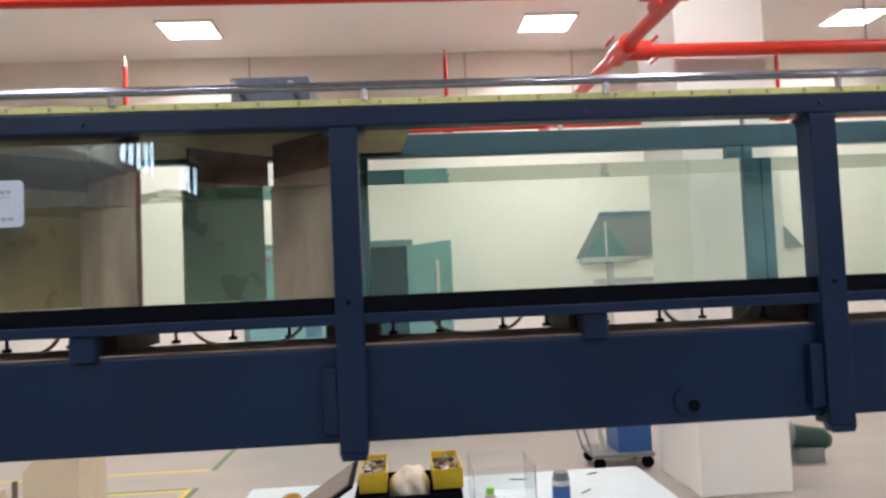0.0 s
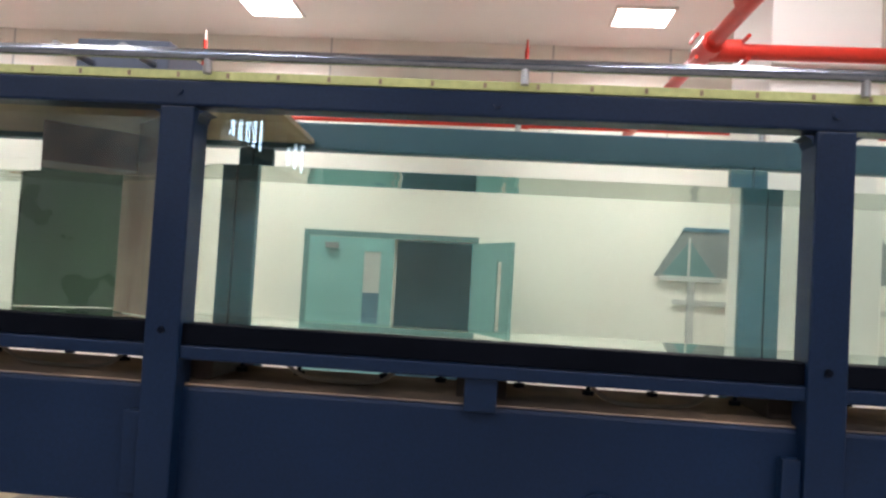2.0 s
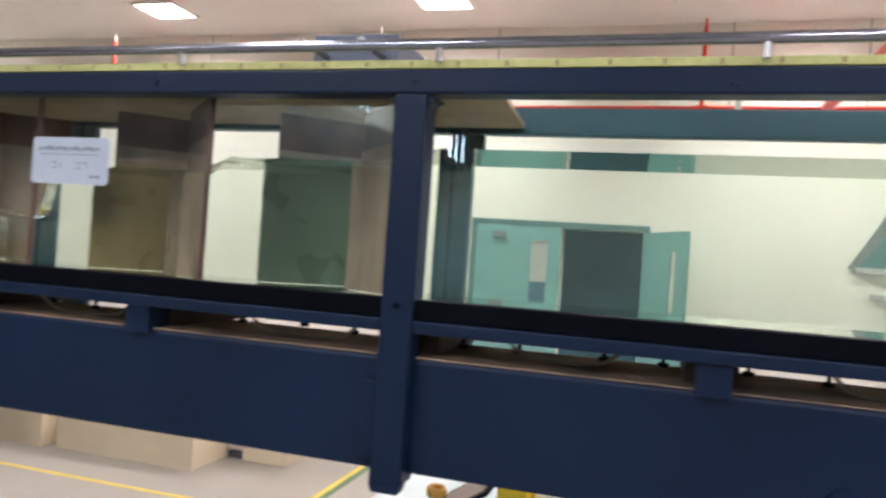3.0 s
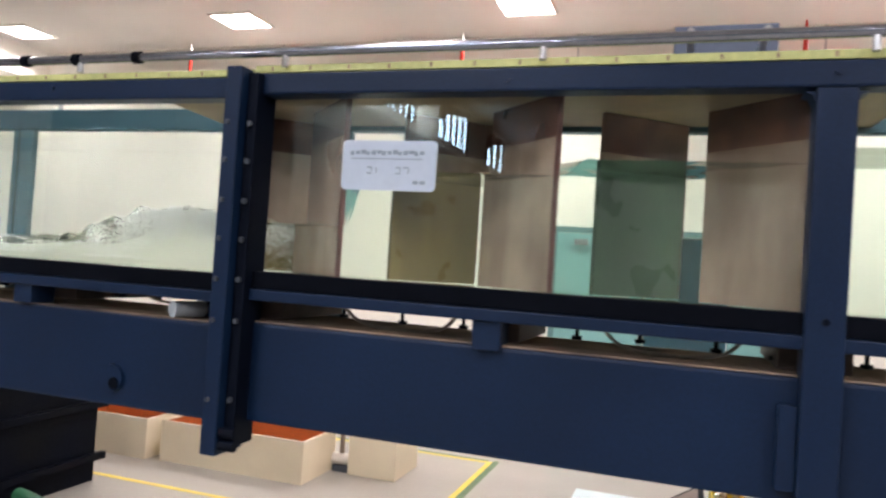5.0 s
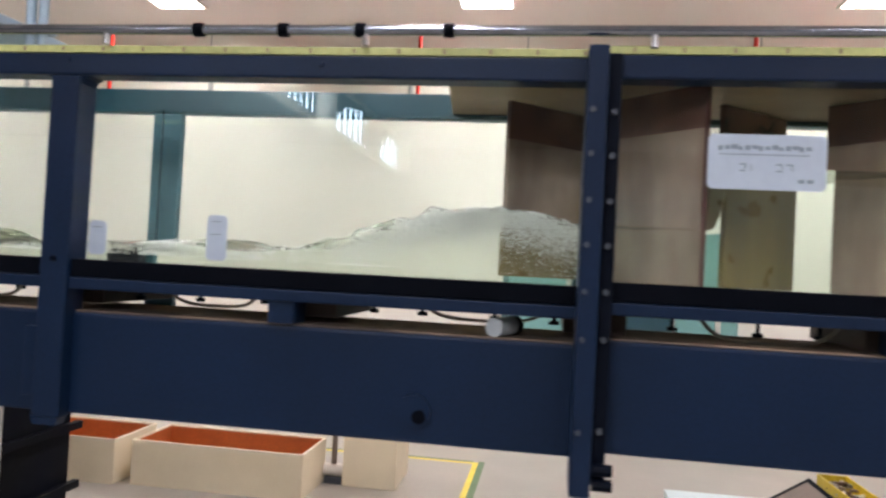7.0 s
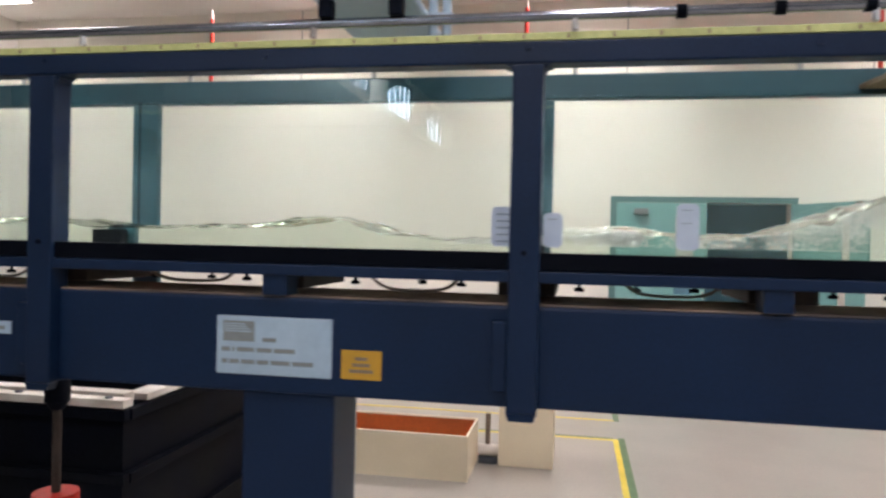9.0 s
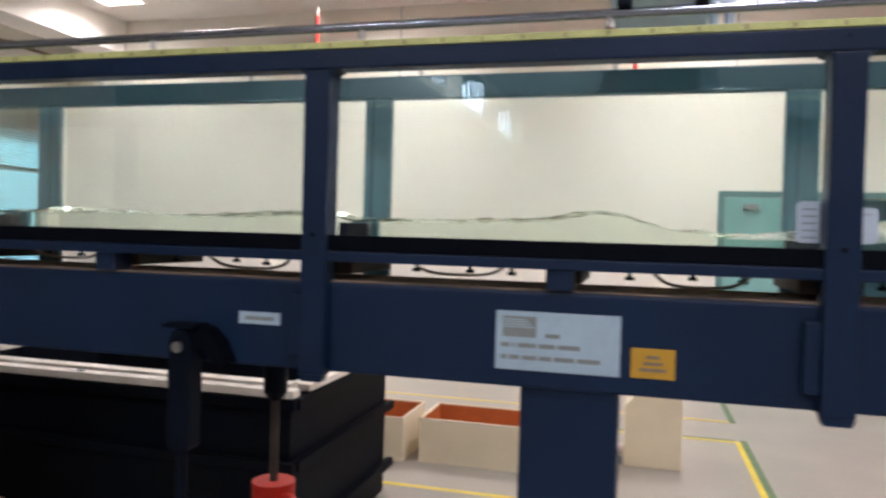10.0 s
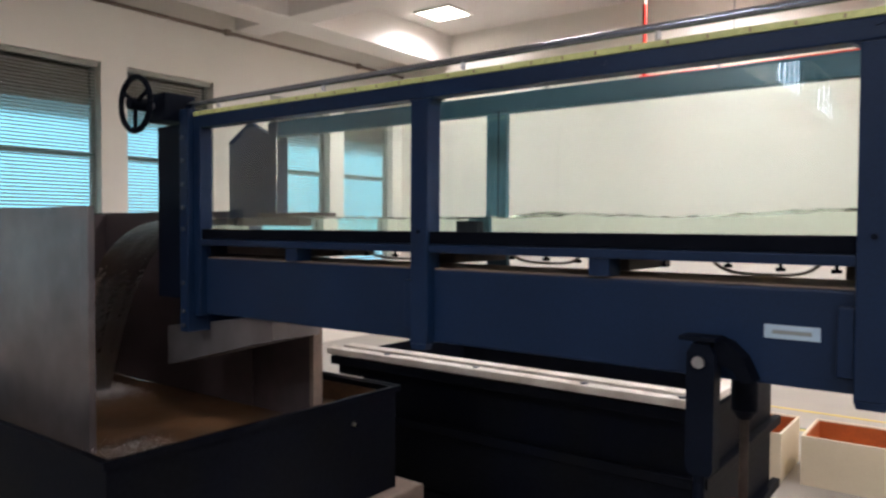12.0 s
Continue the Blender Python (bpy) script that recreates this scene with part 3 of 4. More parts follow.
# glass panes, one to a bay, on both sides
for i in range(7):
    a, b = 1.25 - 1.25 * (i + 1), 1.25 - 1.25 * i
    for nm, y in (("glass_pane", 0.064), ("back_glass_pane", YB - 0.012)):
        ob = part(nm, box(a + 0.001, b - 0.001, y, y + 0.01, 1.848, 2.296), GLASS, flume, "clear greenish glass pane")
        ob.visible_shadow = False
# bed brackets and cross bearers
for x in (0.62, -0.627, -1.89, -3.19, -4.345, -5.64, -6.9):
    part("bed_bracket", box(x - 0.031, x + 0.031, 0.012, 0.09, 1.732, 1.794, 0.003), NAVY, flume)
for x, h in [(p, 0.068) for p in POSTS] + [(0.62, 0.05), (-0.627, 0.05), (-1.89, 0.055), (-3.16, 0.075), (-4.345, 0.045), (-5.64, 0.055)]:
    part("cross_bearer", box(x - h, x + h, 0.092, 0.42, 1.746, 1.824, 0.003), RUSTY, flume, "rusty dark steel bearer under the bed")
part("cross_bearer", box(-7.4, -6.88, 0.092, YB - 0.002, 1.746, 1.824, 0.003), RUSTY, flume, "rusty dark steel bearer under the bed")
# blocks on the bed beside the back posts
for x in POSTS[3:]:
    part("bed_block", box(x - 0.06, x + 0.03, 0.39, 0.446, 1.848, 1.888, 0.002), NAVY_DARK, flume)
part("outlet_ledge", box(-7.49, -7.09, 0.33, 0.446, 1.866, 1.925, 0.004), RUSTY, flume, "dark grey ledge on the bed at the outlet")
# pressure tappings and cables under the bed
rng = random.Random(5)
for i in range(60):
    x = X0 + 0.12 + i * 0.145 + rng.uniform(-0.02, 0.02)
    y = rng.choice((0.16, 0.2, 0.26))
    bm = rod((x, y, 1.76), (x, y, 1.826), 0.0045, 8)
    rod((x, y, 1.757), (x, y, 1.766), 0.012, 8, bm=bm)
    part("tapping", bm, NAVY_DARK, flume)
for i in range(14):
    x = X0 + 0.25 + i * 0.62
    w = 0.26 + 0.08 * rng.random()
    dp = 0.068 + 0.014 * rng.random()
    pts = []
    for k in range(25):
        u = k / 24
        pts.append((x + w * (u - 0.06 * math.sin(2 * math.pi * u)), 0.1 + 0.03 * math.sin(3 * u), 1.828 - dp * (1 - abs(2 * u - 1) ** 3)))
    part("tapping_hose", tube(pts, 0.0045, 6), CABLE, flume, smooth=True)
# lifting lugs on the beam
for x in (-0.385, -2.868):
    lug = part("lifting_lug", rod((x - 0.012, 0.031, 1.562), (x - 0.012, 0.018, 1.562), 0.036, 24), NAVY, flume, smooth=True)
    # no real opening: the hole's shade is a flat black disc
    part("lug_hole", rod((x, 0.0185, 1.55), (x, 0.0155, 1.55), 0.0155, 16), BLACK, lug, "black disc for the shaded round hole")
# rails with stand-offs


def rail_z(x, y):
    """Height of a guide rail's axis; the front one is not quite level."""
    return 2.406 if y > 0.1 else 2.3765 + 0.0014 * (x - X0)


for nm, y in (("front_rail", -0.012), ("back_rail", 0.512)):
    r = part(nm, rod((X0 - 0.03, y, rail_z(X0, y)), (X1, y, rail_z(X1, y)), 0.0115, 18), RAILM, flume, "polished round guide rail", smooth=True)
    for i in range(15):
        x = 1.26 - 0.612 * i
        if x > X0:
            part("stand_off", rod((x, y, 2.36 if y > 0.1 else 2.349), (x, y, rail_z(x, y) - 0.008), 0.008, 10), STEEL, r)
for x in (-3.41, -3.21, -3.035, -2.84):
    part("stop_ring", rod((x - 0.011, -0.012, rail_z(x, 0)), (x + 0.011, -0.012, rail_z(x, 0)), 0.0155, 16), BLACK, flume, "black stop ring on the rail")
# plates and labels on the beam
pl = part("name_plate", box(-4.5, -4.2, 0.026, 0.03, 1.533, 1.677), PLATE, flume, "silver-blue maker's plate with printed lines")
part("emblem", box(-4.483, -4.4, 0.0247, 0.0261, 1.614, 1.665, 0.0006), GREY, pl, "plain dark emblem block")
for i in range(4):
    part("emblem_stripe", box(-4.479, -4.425 + 0.006 * i, 0.0241, 0.0246, 1.656 - i * 0.006, 1.6585 - i * 0.006), PLATE, pl)
bars = [(-4.378, -4.343, 1.62, 0.005)]
for z, ws in ((1.594, (0.022, 0.006, 0.046, 0.04, 0.054)), (1.564, (0.014, 0.026, 0.036, 0.03, 0.05, 0.054))):
    x = -4.486
    for w in ws:
        bars.append((x, x + w, z, 0.0055))
        x += w + 0.006
for x0, x1, z, h in bars:
    part("print_bar", box(x0, x1, 0.0245, 0.0262, z - h, z + h), GREY, pl)
pl = part("warning_label", box(-4.175, -4.075, 0.0265, 0.03, 1.535, 1.605), SIGN_YELLOW, flume, "small yellow warning label")
for z, w in ((1.585, 0.015), (1.57, 0.022), (1.555, 0.03)):
    part("print_bar", box(-4.125 - w, -4.125 + w, 0.0255, 0.0267, z - 0.004, z + 0.004), TRUNK, pl)
pl = part("small_label", box(-5.213, -5.09, 0.0265, 0.03, 1.603, 1.636), PLATE, flume, "small pale printed label")
part("print_bar", box(-5.195, -5.108, 0.0255, 0.0267, 1.614, 1.624), GREY, pl)
# pedestal
ped = part("pedestal", box(-4.44, -4.2, 0.05, 0.24, 0.04, 1.509, 0.008), NAVY, flume, "navy blue box pedestal")
part("back_leg", box(-4.44, -4.326, 0.5, 0.56, 0.04, 1.5, 0.004), TRUNK, ped, "dusty brown-grey back leg")
part("leg_edge", box(-4.318, -4.296, 0.5, 0.56, 0.04, 1.5, 0.003), LIGHT_GREY, ped, "pale leg edge")
part("base_plate", box(-4.58, -4.1, -0.05, 0.62, 0.0, 0.039, 0.004), NAVY, ped)
part("cross_head", box(-4.44, -4.2, 0.351, 0.56, 1.501, 1.54, 0.004), NAVY, ped)
ped = part("pedestal", box(0.9, 1.14, 0.05, 0.31, 0.04, 1.509, 0.008), NAVY, flume, "navy blue box pedestal")
part("base_plate", box(0.78, 1.26, -0.05, 0.41, 0.0, 0.039, 0.004), NAVY, ped)
# outlet end with gate frame and hand wheel
e = part("end_flange", box(-7.56, -7.501, -0.03, 0.06, 1.41, 2.36, 0.004), NAVY, flume, "bolted outlet end flange")
for z in (1.44, 1.5, 1.62, 1.85, 1.942, 2.04, 2.14, 2.238):
    part("bolt", rod((-7.53, -0.031, z), (-7.53, -0.04, z), 0.009, 8), DULL_BOLT, e)
part("end_flange_back", box(-7.56, -7.501, YB - 0.01, 0.53, 1.41, 2.36, 0.004), NAVY, e)
part("end_sill", box(-7.56, -7.501, 0.061, YB - 0.011, 1.41, 1.84, 0.004), NAVY, e)
part("end_post", box(-7.5, -7.455, 0.0, 0.06, 1.48, 2.287, 0.004), NAVY, e)
part("gate_cheek", box(-7.74, -7.57, -0.02, 0.02, 1.55, 2.3, 0.004), NAVY_DARK, e)
part("back_gusset", slab([(-7.561, 2.3), (-7.72, 2.38), (-7.88, 2.29), (-7.88, 1.87), (-7.561, 1.87)], "y", 0.468, 0.5), NAVY, e)
wc = Vector((-7.66, -0.17, 2.375))
wheel = part("hand_wheel", tube([wc + Vector((0.112 * math.cos(a), 0, 0.112 * math.sin(a))) for a in [2 * math.pi * k / 32 for k in range(32)]], 0.0125, 10, closed=True), BLACK, e, "glossy black hand wheel", smooth=True)
for k in range(3):
    a = 2 * math.pi * k / 3 + 0.5
    part("spoke", rod(wc, wc + Vector((0.11 * math.cos(a), 0, 0.11 * math.sin(a))), 0.009, 10), BLACK, wheel, smooth=True)
part("hub", rod(wc + Vector((0, -0.03, 0)), wc + Vector((0, 0.05, 0)), 0.026, 14), BLACK, wheel, smooth=True)
part("wheel_shaft", rod(wc + Vector((0, 0.03, 0)), wc + Vector((0, 0.3, 0)), 0.014, 12), STEEL, wheel, smooth=True)
part("gear_box", box(-7.72, -7.57, -0.09, 0.06, 2.31, 2.43, 0.01), NAVY_DARK, e)
part("outlet_apron", slab([(-7.83, 1.22), (-7.09, 1.4), (-7.09, 1.5), (-7.83, 1.4)], "y", 0.08, 0.34), SHEET, flume, "pale sloping apron under the outlet")

# ---- carriages on the rails ----
t = thing("instrument_carriage", (-1.44, 0.3, 2.4), "slate blue instrument carriage block between the rails", "carriage", "instrument carriages")
part("block", box(-1.545, -1.337, 0.13, 0.485, 2.375, 2.456, 0.005), SLATE, t)
for x in (-1.51, -1.37):
    part("axle", rod((x, 0.0, 2.402), (x, 0.49, 2.402), 0.007, 10), STEEL, t)
    part("roller", rod((x, 0.5, 2.433), (x, 0.524, 2.433), 0.0155, 14), NAVY_DARK, t)

t = thing("instrument_carriage", (-4.13, 0.2, 2.4), "blue-grey bridge carriage standing across both rails", "carriage", "instrument carriages")
part("deck", box(-4.25, -4.01, -0.05, 0.56, 2.437, 2.462, 0.004), PLATE, t)
for x in (-4.215, -4.045):
    for y in (-0.012, 0.512):
        part("runner", box(x - 0.016, x + 0.016, y - 0.018, y + 0.018, rail_z(x, y) + 0.0112, 2.436, 0.004), NAVY_DARK, t)
for x in (-4.002, -3.966):
    part("gauge_stem", rod((x, 0.2, 2.355), (x, 0.2, 3.1), 0.0125, 12), PLATE, t, "pale blue-grey gauge stem", smooth=True)
part("stem_clamp", box(-4.009, -3.945, 0.17, 0.23, 2.44, 2.458, 0.003), PLATE, t)

# ---- baffles of the slotted fishway ----
def baffle(a, b, top, wet=None, line=0):
    a, b = Vector((*a, 0)), Vector((*b, 0))
    d = (b - a).normalized()
    nn = Vector((-d.y, d.x, 0)) * 0.007
    t = thing("baffle", ((a.x + b.x) / 2, (a.y + b.y) / 2, 1.862), "upright brown board set askew across the channel", "baffle", "fishway baffles")
    c = [a - nn, b - nn, b + nn, a + nn]
    # height above which the boards are coloured as shaded
    shade_line = 2.205
    low = 1.863
    # below the water line the colour carries the look through water
    if wet:
        part("tinted_board", slab([(p.x, p.y) for p in c], "z", low, line), wet, t, "lower half coloured with the water's green cast")
        low = line
    part("board", slab([(p.x, p.y) for p in c], "z", low, shade_line), BROWN, t)
    part("shaded_edge", slab([(p.x, p.y) for p in c], "z", shade_line, top), SHADE_BROWN, t, "upper edge coloured darker red-brown as shade")
    q = a - d * 0.0042
    c = [q - nn * 0.9, a - nn * 0.9 - d * 0.0002, a + nn * 0.9 - d * 0.0002, q + nn * 0.9]
    part("edge_seal", slab([(p.x, p.y) for p in c], "z", 1.864, top - 0.001), BROWN_EDGE, t, "red-brown seal along the edge")


for k in range(3):
    xk = -1.262 - 0.511 * k
    baffle((xk, 0.0835), (xk - 0.196, 0.278), 2.3)
    baffle((xk - 0.25, 0.4405), (xk - 0.438, 0.275), 2.3, (GREEN_TINT, OLIVE, OLIVE)[k], (2.187, 2.155, 2.0)[k])
t = thing("cover_board", (-1.9, 0.2, 2.3), "plywood cover board lying over the channel top", "board")
part("board", slab([(-2.85, 0.066), (-1.07, 0.066), (-1.095, 0.458), (-2.89, 0.458)], "z", 2.303, 2.315), COVERM, t)
part("batten", box(-2.6, -1.3, 0.24, 0.27, 2.3155, 2.34, 0.002), COVERM, t)

# ---- water ----
LEVEL = ((-7.5, 1.897), (-6.9, 1.9), (-6.44, 1.896), (-5.98, 1.899), (-5.84, 1.912), (-5.7, 1.902), (-5.45, 1.898), (-5.05, 1.914), (-4.9, 1.893), (-4.68, 1.899), (-4.45, 1.905), (-4.26, 1.93), (-4.07, 1.887), (-3.95, 1.878), (-3.8, 1.884), (-3.67, 1.896), (-3.5, 1.9), (-3.33, 1.887), (-3.2, 1.902), (-3.08, 1.934), (-3.0, 1.963), (-2.93, 1.987), (-2.86, 2.005), (-2.76, 2.014), (-2.66, 2.012), (-2.58, 1.99), (-2.5, 1.985), (2.0, 1.985))
STEPS = ((-2.284, 2.12), (-1.773, 2.155), (-1.262, 2.187))


def level(x, y):
    for (a, za), (b, zb) in zip(LEVEL, LEVEL[1:]):
        if a <= x <= b:
            u = (x - a) / (b - a)
            u = u * u * (3 - 2 * u)
            z = za + (zb - za) * u
            break
    prev = 1.985
    for x0, zz in STEPS:
        bound = x0 - 0.196 * (y - 0.08) / 0.195 if y < 0.275 else x0 - 0.2
        u = min(1, max(0, (x - bound - 0.012) / 0.05))
        u = u * u * (3 - 2 * u)
        z += (zz - prev) * u
        prev = zz
    if -3.85 < x < -3.15:
        z += 0.026 * (y - 0.09) / 0.36 * math.sin(math.pi * (x + 3.85) / 0.7)
    rough = 0.011 if -3.1 < x < -2.5 else 0.006 if -3.7 < x <= -3.15 else 0.0065 if x <= -3.7 else 0.0035 if x < -1.3 else 0.0004
    z += rough * noise.noise(Vector((x * 19, y * 14, 0))) + rough * 0.6 * noise.noise(Vector((x * 34, y * 30, 3)))
    return z


bm = bmesh.new()
NX, NY = 1000, 24
WX0, WX1, WY0, WY1 = -7.5, 1.2, 0.0755, YB - 0.0135
grid = []
for i in range(NX + 1):
    x = WX0 + (WX1 - WX0) * i / NX
    grid.append([bm.verts.new((x, WY0 + (WY1 - WY0) * j / NY, level(x, WY0 + (WY1 - WY0) * j / NY))) for j in range(NY + 1)])
low = [(bm.verts.new((r[0].co.x, WY0, 1.8615 if r[0].co.x > -2.49 else 1.8485)), bm.verts.new((r[0].co.x, WY1, 1.8615 if r[0].co.x > -2.49 else 1.8485))) for r in grid]
for i in range(NX):
    for j in range(NY):
        bm.faces.new((grid[i][j], grid[i + 1][j], grid[i + 1][j + 1], grid[i][j + 1]))
    bm.faces.new((low[i][0], low[i + 1][0], grid[i + 1][0], grid[i][0]))
    bm.faces.new((low[i][1], low[i + 1][1], grid[i + 1][NY], grid[i][NY]))
    bm.faces.new((low[i][0], low[i][1], low[i + 1][1], low[i + 1][0]))
bm.faces.new([low[0][0], *grid[0], low[0][1]])
bm.faces.new([low[NX][0], *grid[NX], low[NX][1]])
ob = part("water", bm, WATER, smooth=True)
tagged(ob, "clear water stepping down through the baffles", "water", kind="stuff")
ob.visible_shadow = False
# foam bubbles in the broken water
rng = random.Random(11)
verts, faces = [], []
DIRS = ((1, 0, 0), (-1, 0, 0), (0, 1, 0), (0, -1, 0), (0, 0, 1), (0, 0, -1))
TRIS = ((0, 2, 4), (2, 1, 4), (1, 3, 4), (3, 0, 4), (2, 0, 5), (1, 2, 5), (3, 1, 5), (0, 3, 5))
for k in range(130000):
    veil, streak = k % 3 == 1, k % 10 == 2
    x = rng.uniform(-3.15, -2.5) if veil else rng.gauss(-2.8, 0.14) if k % 3 else rng.gauss(-3.58, 0.16)
    if not -3.95 < x < -2.5:
        continue
    y = rng.uniform(0.08, 0.11) if streak else 0.085 + 0.35 * rng.random() ** 1.6
    if noise.noise(Vector((x * 11, y * 15, 2 if not streak else 3.7 + 9 * level(x, y)))) < rng.uniform(0.0, 0.4) and not (veil and y > 0.2):
        continue
    r = rng.uniform(0.0005, 0.0009) if veil else rng.uniform(0.001, 0.0024) if streak else 0.0005 + 0.0016 * rng.random() ** 3
    if level(x, y) > 2.045:
        continue
    z = max(1.87, level(x, y) - abs(rng.gauss(0, 0.05 if veil else 0.03 if x > -3.15 else 0.016)) + 0.001)
    base = len(verts)
    verts.extend((x + d[0] * r * 2.2, y + d[1] * r, z + d[2] * r) for d in DIRS)
    faces.extend(tuple(base + q for q in tri) for tri in TRIS)
me = bpy.data.meshes.new("foam")
me.from_pydata(verts, [], faces)
me.materials.append(FOAM)
for p in me.polygons:
    p.use_smooth = True
tagged(new("foam", me), "white foam bubbles in the broken water", "foam", kind="stuff")

# paper labels on the glass
def paper(x0, x1, z0, z1, lines, label):
    t = thing("paper_label", ((x0 + x1) / 2, 0.06, z0), label, "label", "paper labels")
    r = 0.008
    out = [(x0 + r, z0), (x1 - r, z0), (x1, z0 + r), (x1, z1 - r), (x1 - r, z1), (x0 + r, z1), (x0, z1 - r), (x0, z0 + r)]
    part("sheet", slab(out, "y", 0.0622, 0.0634), PAPER, t)
    for a, b, z, h in lines:
        part("ink_line", box(a, b, 0.0612, 0.0621, z - h, z + h), INKBLUE, t)


lines = [(-2.262 + 0.0135 * i, -2.2535 + 0.0135 * i + 0.002 * (i % 3), 2.16 + 0.0015 * (i % 3), 0.005 - 0.001 * (i % 2)) for i in range(14)]
lines += [(-2.26, -2.08, 2.147, 0.001), (-2.218, -2.206, 2.127, 0.0015), (-2.207, -2.205, 2.122, 0.005), (-2.218, -2.206, 2.113, 0.0015), (-2.195, -2.193, 2.12, 0.007), (-2.145, -2.133, 2.127, 0.0015), (-2.134, -2.132, 2.122, 0.005), (-2.145, -2.132, 2.113, 0.0015), (-2.126, -2.112, 2.127, 0.0015), (-2.114, -2.112, 2.12, 0.007), (-2.1, -2.088, 2.093, 0.004), (-2.083, -2.07, 2.093, 0.004)]
paper(-2.283, -2.045, 2.073, 2.19, lines, "blue-white paper label with handwriting on the glass")
paper(-3.7, -3.655, 1.864, 1.945, [(-3.69, -3.668, 1.93, 0.0012)], "small white paper scale stuck on the glass")
paper(-3.822, -3.764, 1.864, 1.958, [(-3.81, -3.78, 1.94 - i * 0.016, 0.002) for i in range(5)], "small white paper scale stuck on the glass")
paper(-3.4, -3.35, 1.864, 1.97, [(-3.39, -3.366, 1.955 - i * 0.03, 0.001) for i in range(2)], "small white paper scale stuck on the glass")

# white plastic pipe end lying on the beam
t = thing("pipe_offcut", (-2.7, 0.1, 1.75), "short white plastic pipe with dark sleeve on beam", "pipe")
part("pipe", rod((-2.716, 0.034, 1.7525), (-2.684, 0.115, 1.7525), 0.0205, 20), PIPEW, t, smooth=True)
part("sleeve", rod((-2.6838, 0.1155, 1.7525), (-2.676, 0.135, 1.7525), 0.022, 20), NAVY_DARK, t, "dark sleeve", smooth=True)

# ---- screw jacks either side of the beam ----
t = thing("screw_jack", (-5.345, -0.03, 0), "black-blue screw jack bolted in front of the beam", "jack", "screw jacks")
part("boot", slab([(-5.371, 1.275), (-5.371, 1.56), (-5.358, 1.585), (-5.318, 1.585), (-5.304, 1.56), (-5.304, 1.275), (-5.314, 1.262), (-5.361, 1.262)], "y", -0.06, -0.005), NAVY_DARK, t)
part("pivot_bolt", rod((-5.34, -0.061, 1.541), (-5.34, -0.071, 1.541), 0.015, 12), STEEL, t, "bright pivot bolt")
part("top_cap", box(-5.39, -5.3, -0.066, 0.0, 1.591, 1.603, 0.003), NAVY_DARK, t)
part("lever", slab([(-5.316, 1.6), (-5.28, 1.588), (-5.245, 1.555), (-5.22, 1.5), (-5.25, 1.495), (-5.27, 1.525), (-5.316, 1.54)], "y", -0.035, 0.029), BLACK, t)
part("screw", rod((-5.345, -0.03, 0.8), (-5.345, -0.03, 1.274), 0.015, 12), NAVY_DARK, t, smooth=True)
part("red_cap", rod((-5.345, -0.03, 0.72), (-5.345, -0.03, 0.8), 0.07, 20), JACK_RED, t, "red jack cap", smooth=True)
part("stand", box(-5.44, -5.25, -0.12, 0.06, 0.0, 0.719, 0.008), NAVY_DARK, t)
t = thing("screw_jack", (-5.4, 0.6, 0), "black-blue screw jack with red cap behind the beam", "jack", "screw jacks")
part("boot", rod((-5.4, 0.6, 1.285), (-5.4, 0.6, 1.58), 0.042, 20), NAVY_DARK, t, smooth=True)
part("boot_cone", rod((-5.4, 0.6, 1.255), (-5.4, 0.6, 1.2845), 0.022, 20, 0.042), NAVY_DARK, t, smooth=True)
part("screw", rod((-5.4, 0.6, 0.965), (-5.4, 0.6, 1.2545), 0.015, 12), RUSTY, t, smooth=True)
part("red_cap", rod((-5.4, 0.6, 0.905), (-5.4, 0.6, 0.965), 0.076, 24), JACK_RED, t, "red jack cap", smooth=True)
part("red_body", rod((-5.4, 0.6, 0.62), (-5.4, 0.6, 0.9045), 0.066, 24), JACK_RED, t, "red jack body", smooth=True)
part("side_motor", rod((-5.338, 0.56, 0.89), (-5.26, 0.5, 0.89), 0.05, 18), JACK_RED, t, "red gear motor", smooth=True)
part("stand", box(-5.5, -5.3, 0.5, 0.7, 0.0, 0.619, 0.008), NAVY_DARK, t)
part("yoke_arm", box(-5.39, -5.41 + 0.07, 0.335, 0.57, 1.52, 1.57, 0.004), NAVY_DARK, t)

# ---- green hose by the sump tank ----
t = thing("hose", (-5.2, 2.0, 0), "thick green hose looping down to the floor", "hose")
pts = []
for k in range(15):
    u = k / 14
    pts.append((-5.36 + 0.85 * u, 2.02 - 0.12 * u, 0.05 + 0.25 * math.cos(u * math.pi / 2) ** 1.3))
part("hose_tube", tube(pts, 0.045, 14), HOSE_GREEN, t, smooth=True)
# ---- tanks under the flume ----
t = thing("sump_tank", (-7.1, 2.4, 0), "dark steel sump tank with white board rim", "tank")
part("tank_wall", tray(-8.36, -5.9, 1.72, 3.2, 0.0, 0.985, 0.02), TUB, t)
for z in (0.17, 0.59, 0.92):
    bm = bmesh.new()
    box(-8.39, -5.86, 1.67, 1.719, z, z + 0.055, 0.004, bm=bm)
    box(-5.899, -5.85, 1.72, 3.27, z, z + 0.055, 0.004, bm=bm)
    part("rib", bm, TUB, t)
rm = part("rim_board", box(-8.42, -5.86, 1.66, 1.745, 0.987, 1.03, 0.006), WHITE, t, "white painted rim board")
part("rim_board", box(-8.36, -5.93, 1.765, 1.86, 0.987, 1.042, 0.006), WHITE, t, "white painted rim board")
part("rim_board", box(-5.99, -5.86, 1.87, 3.15, 0.987, 1.026, 0.006), WHITE, t, "white painted rim board")
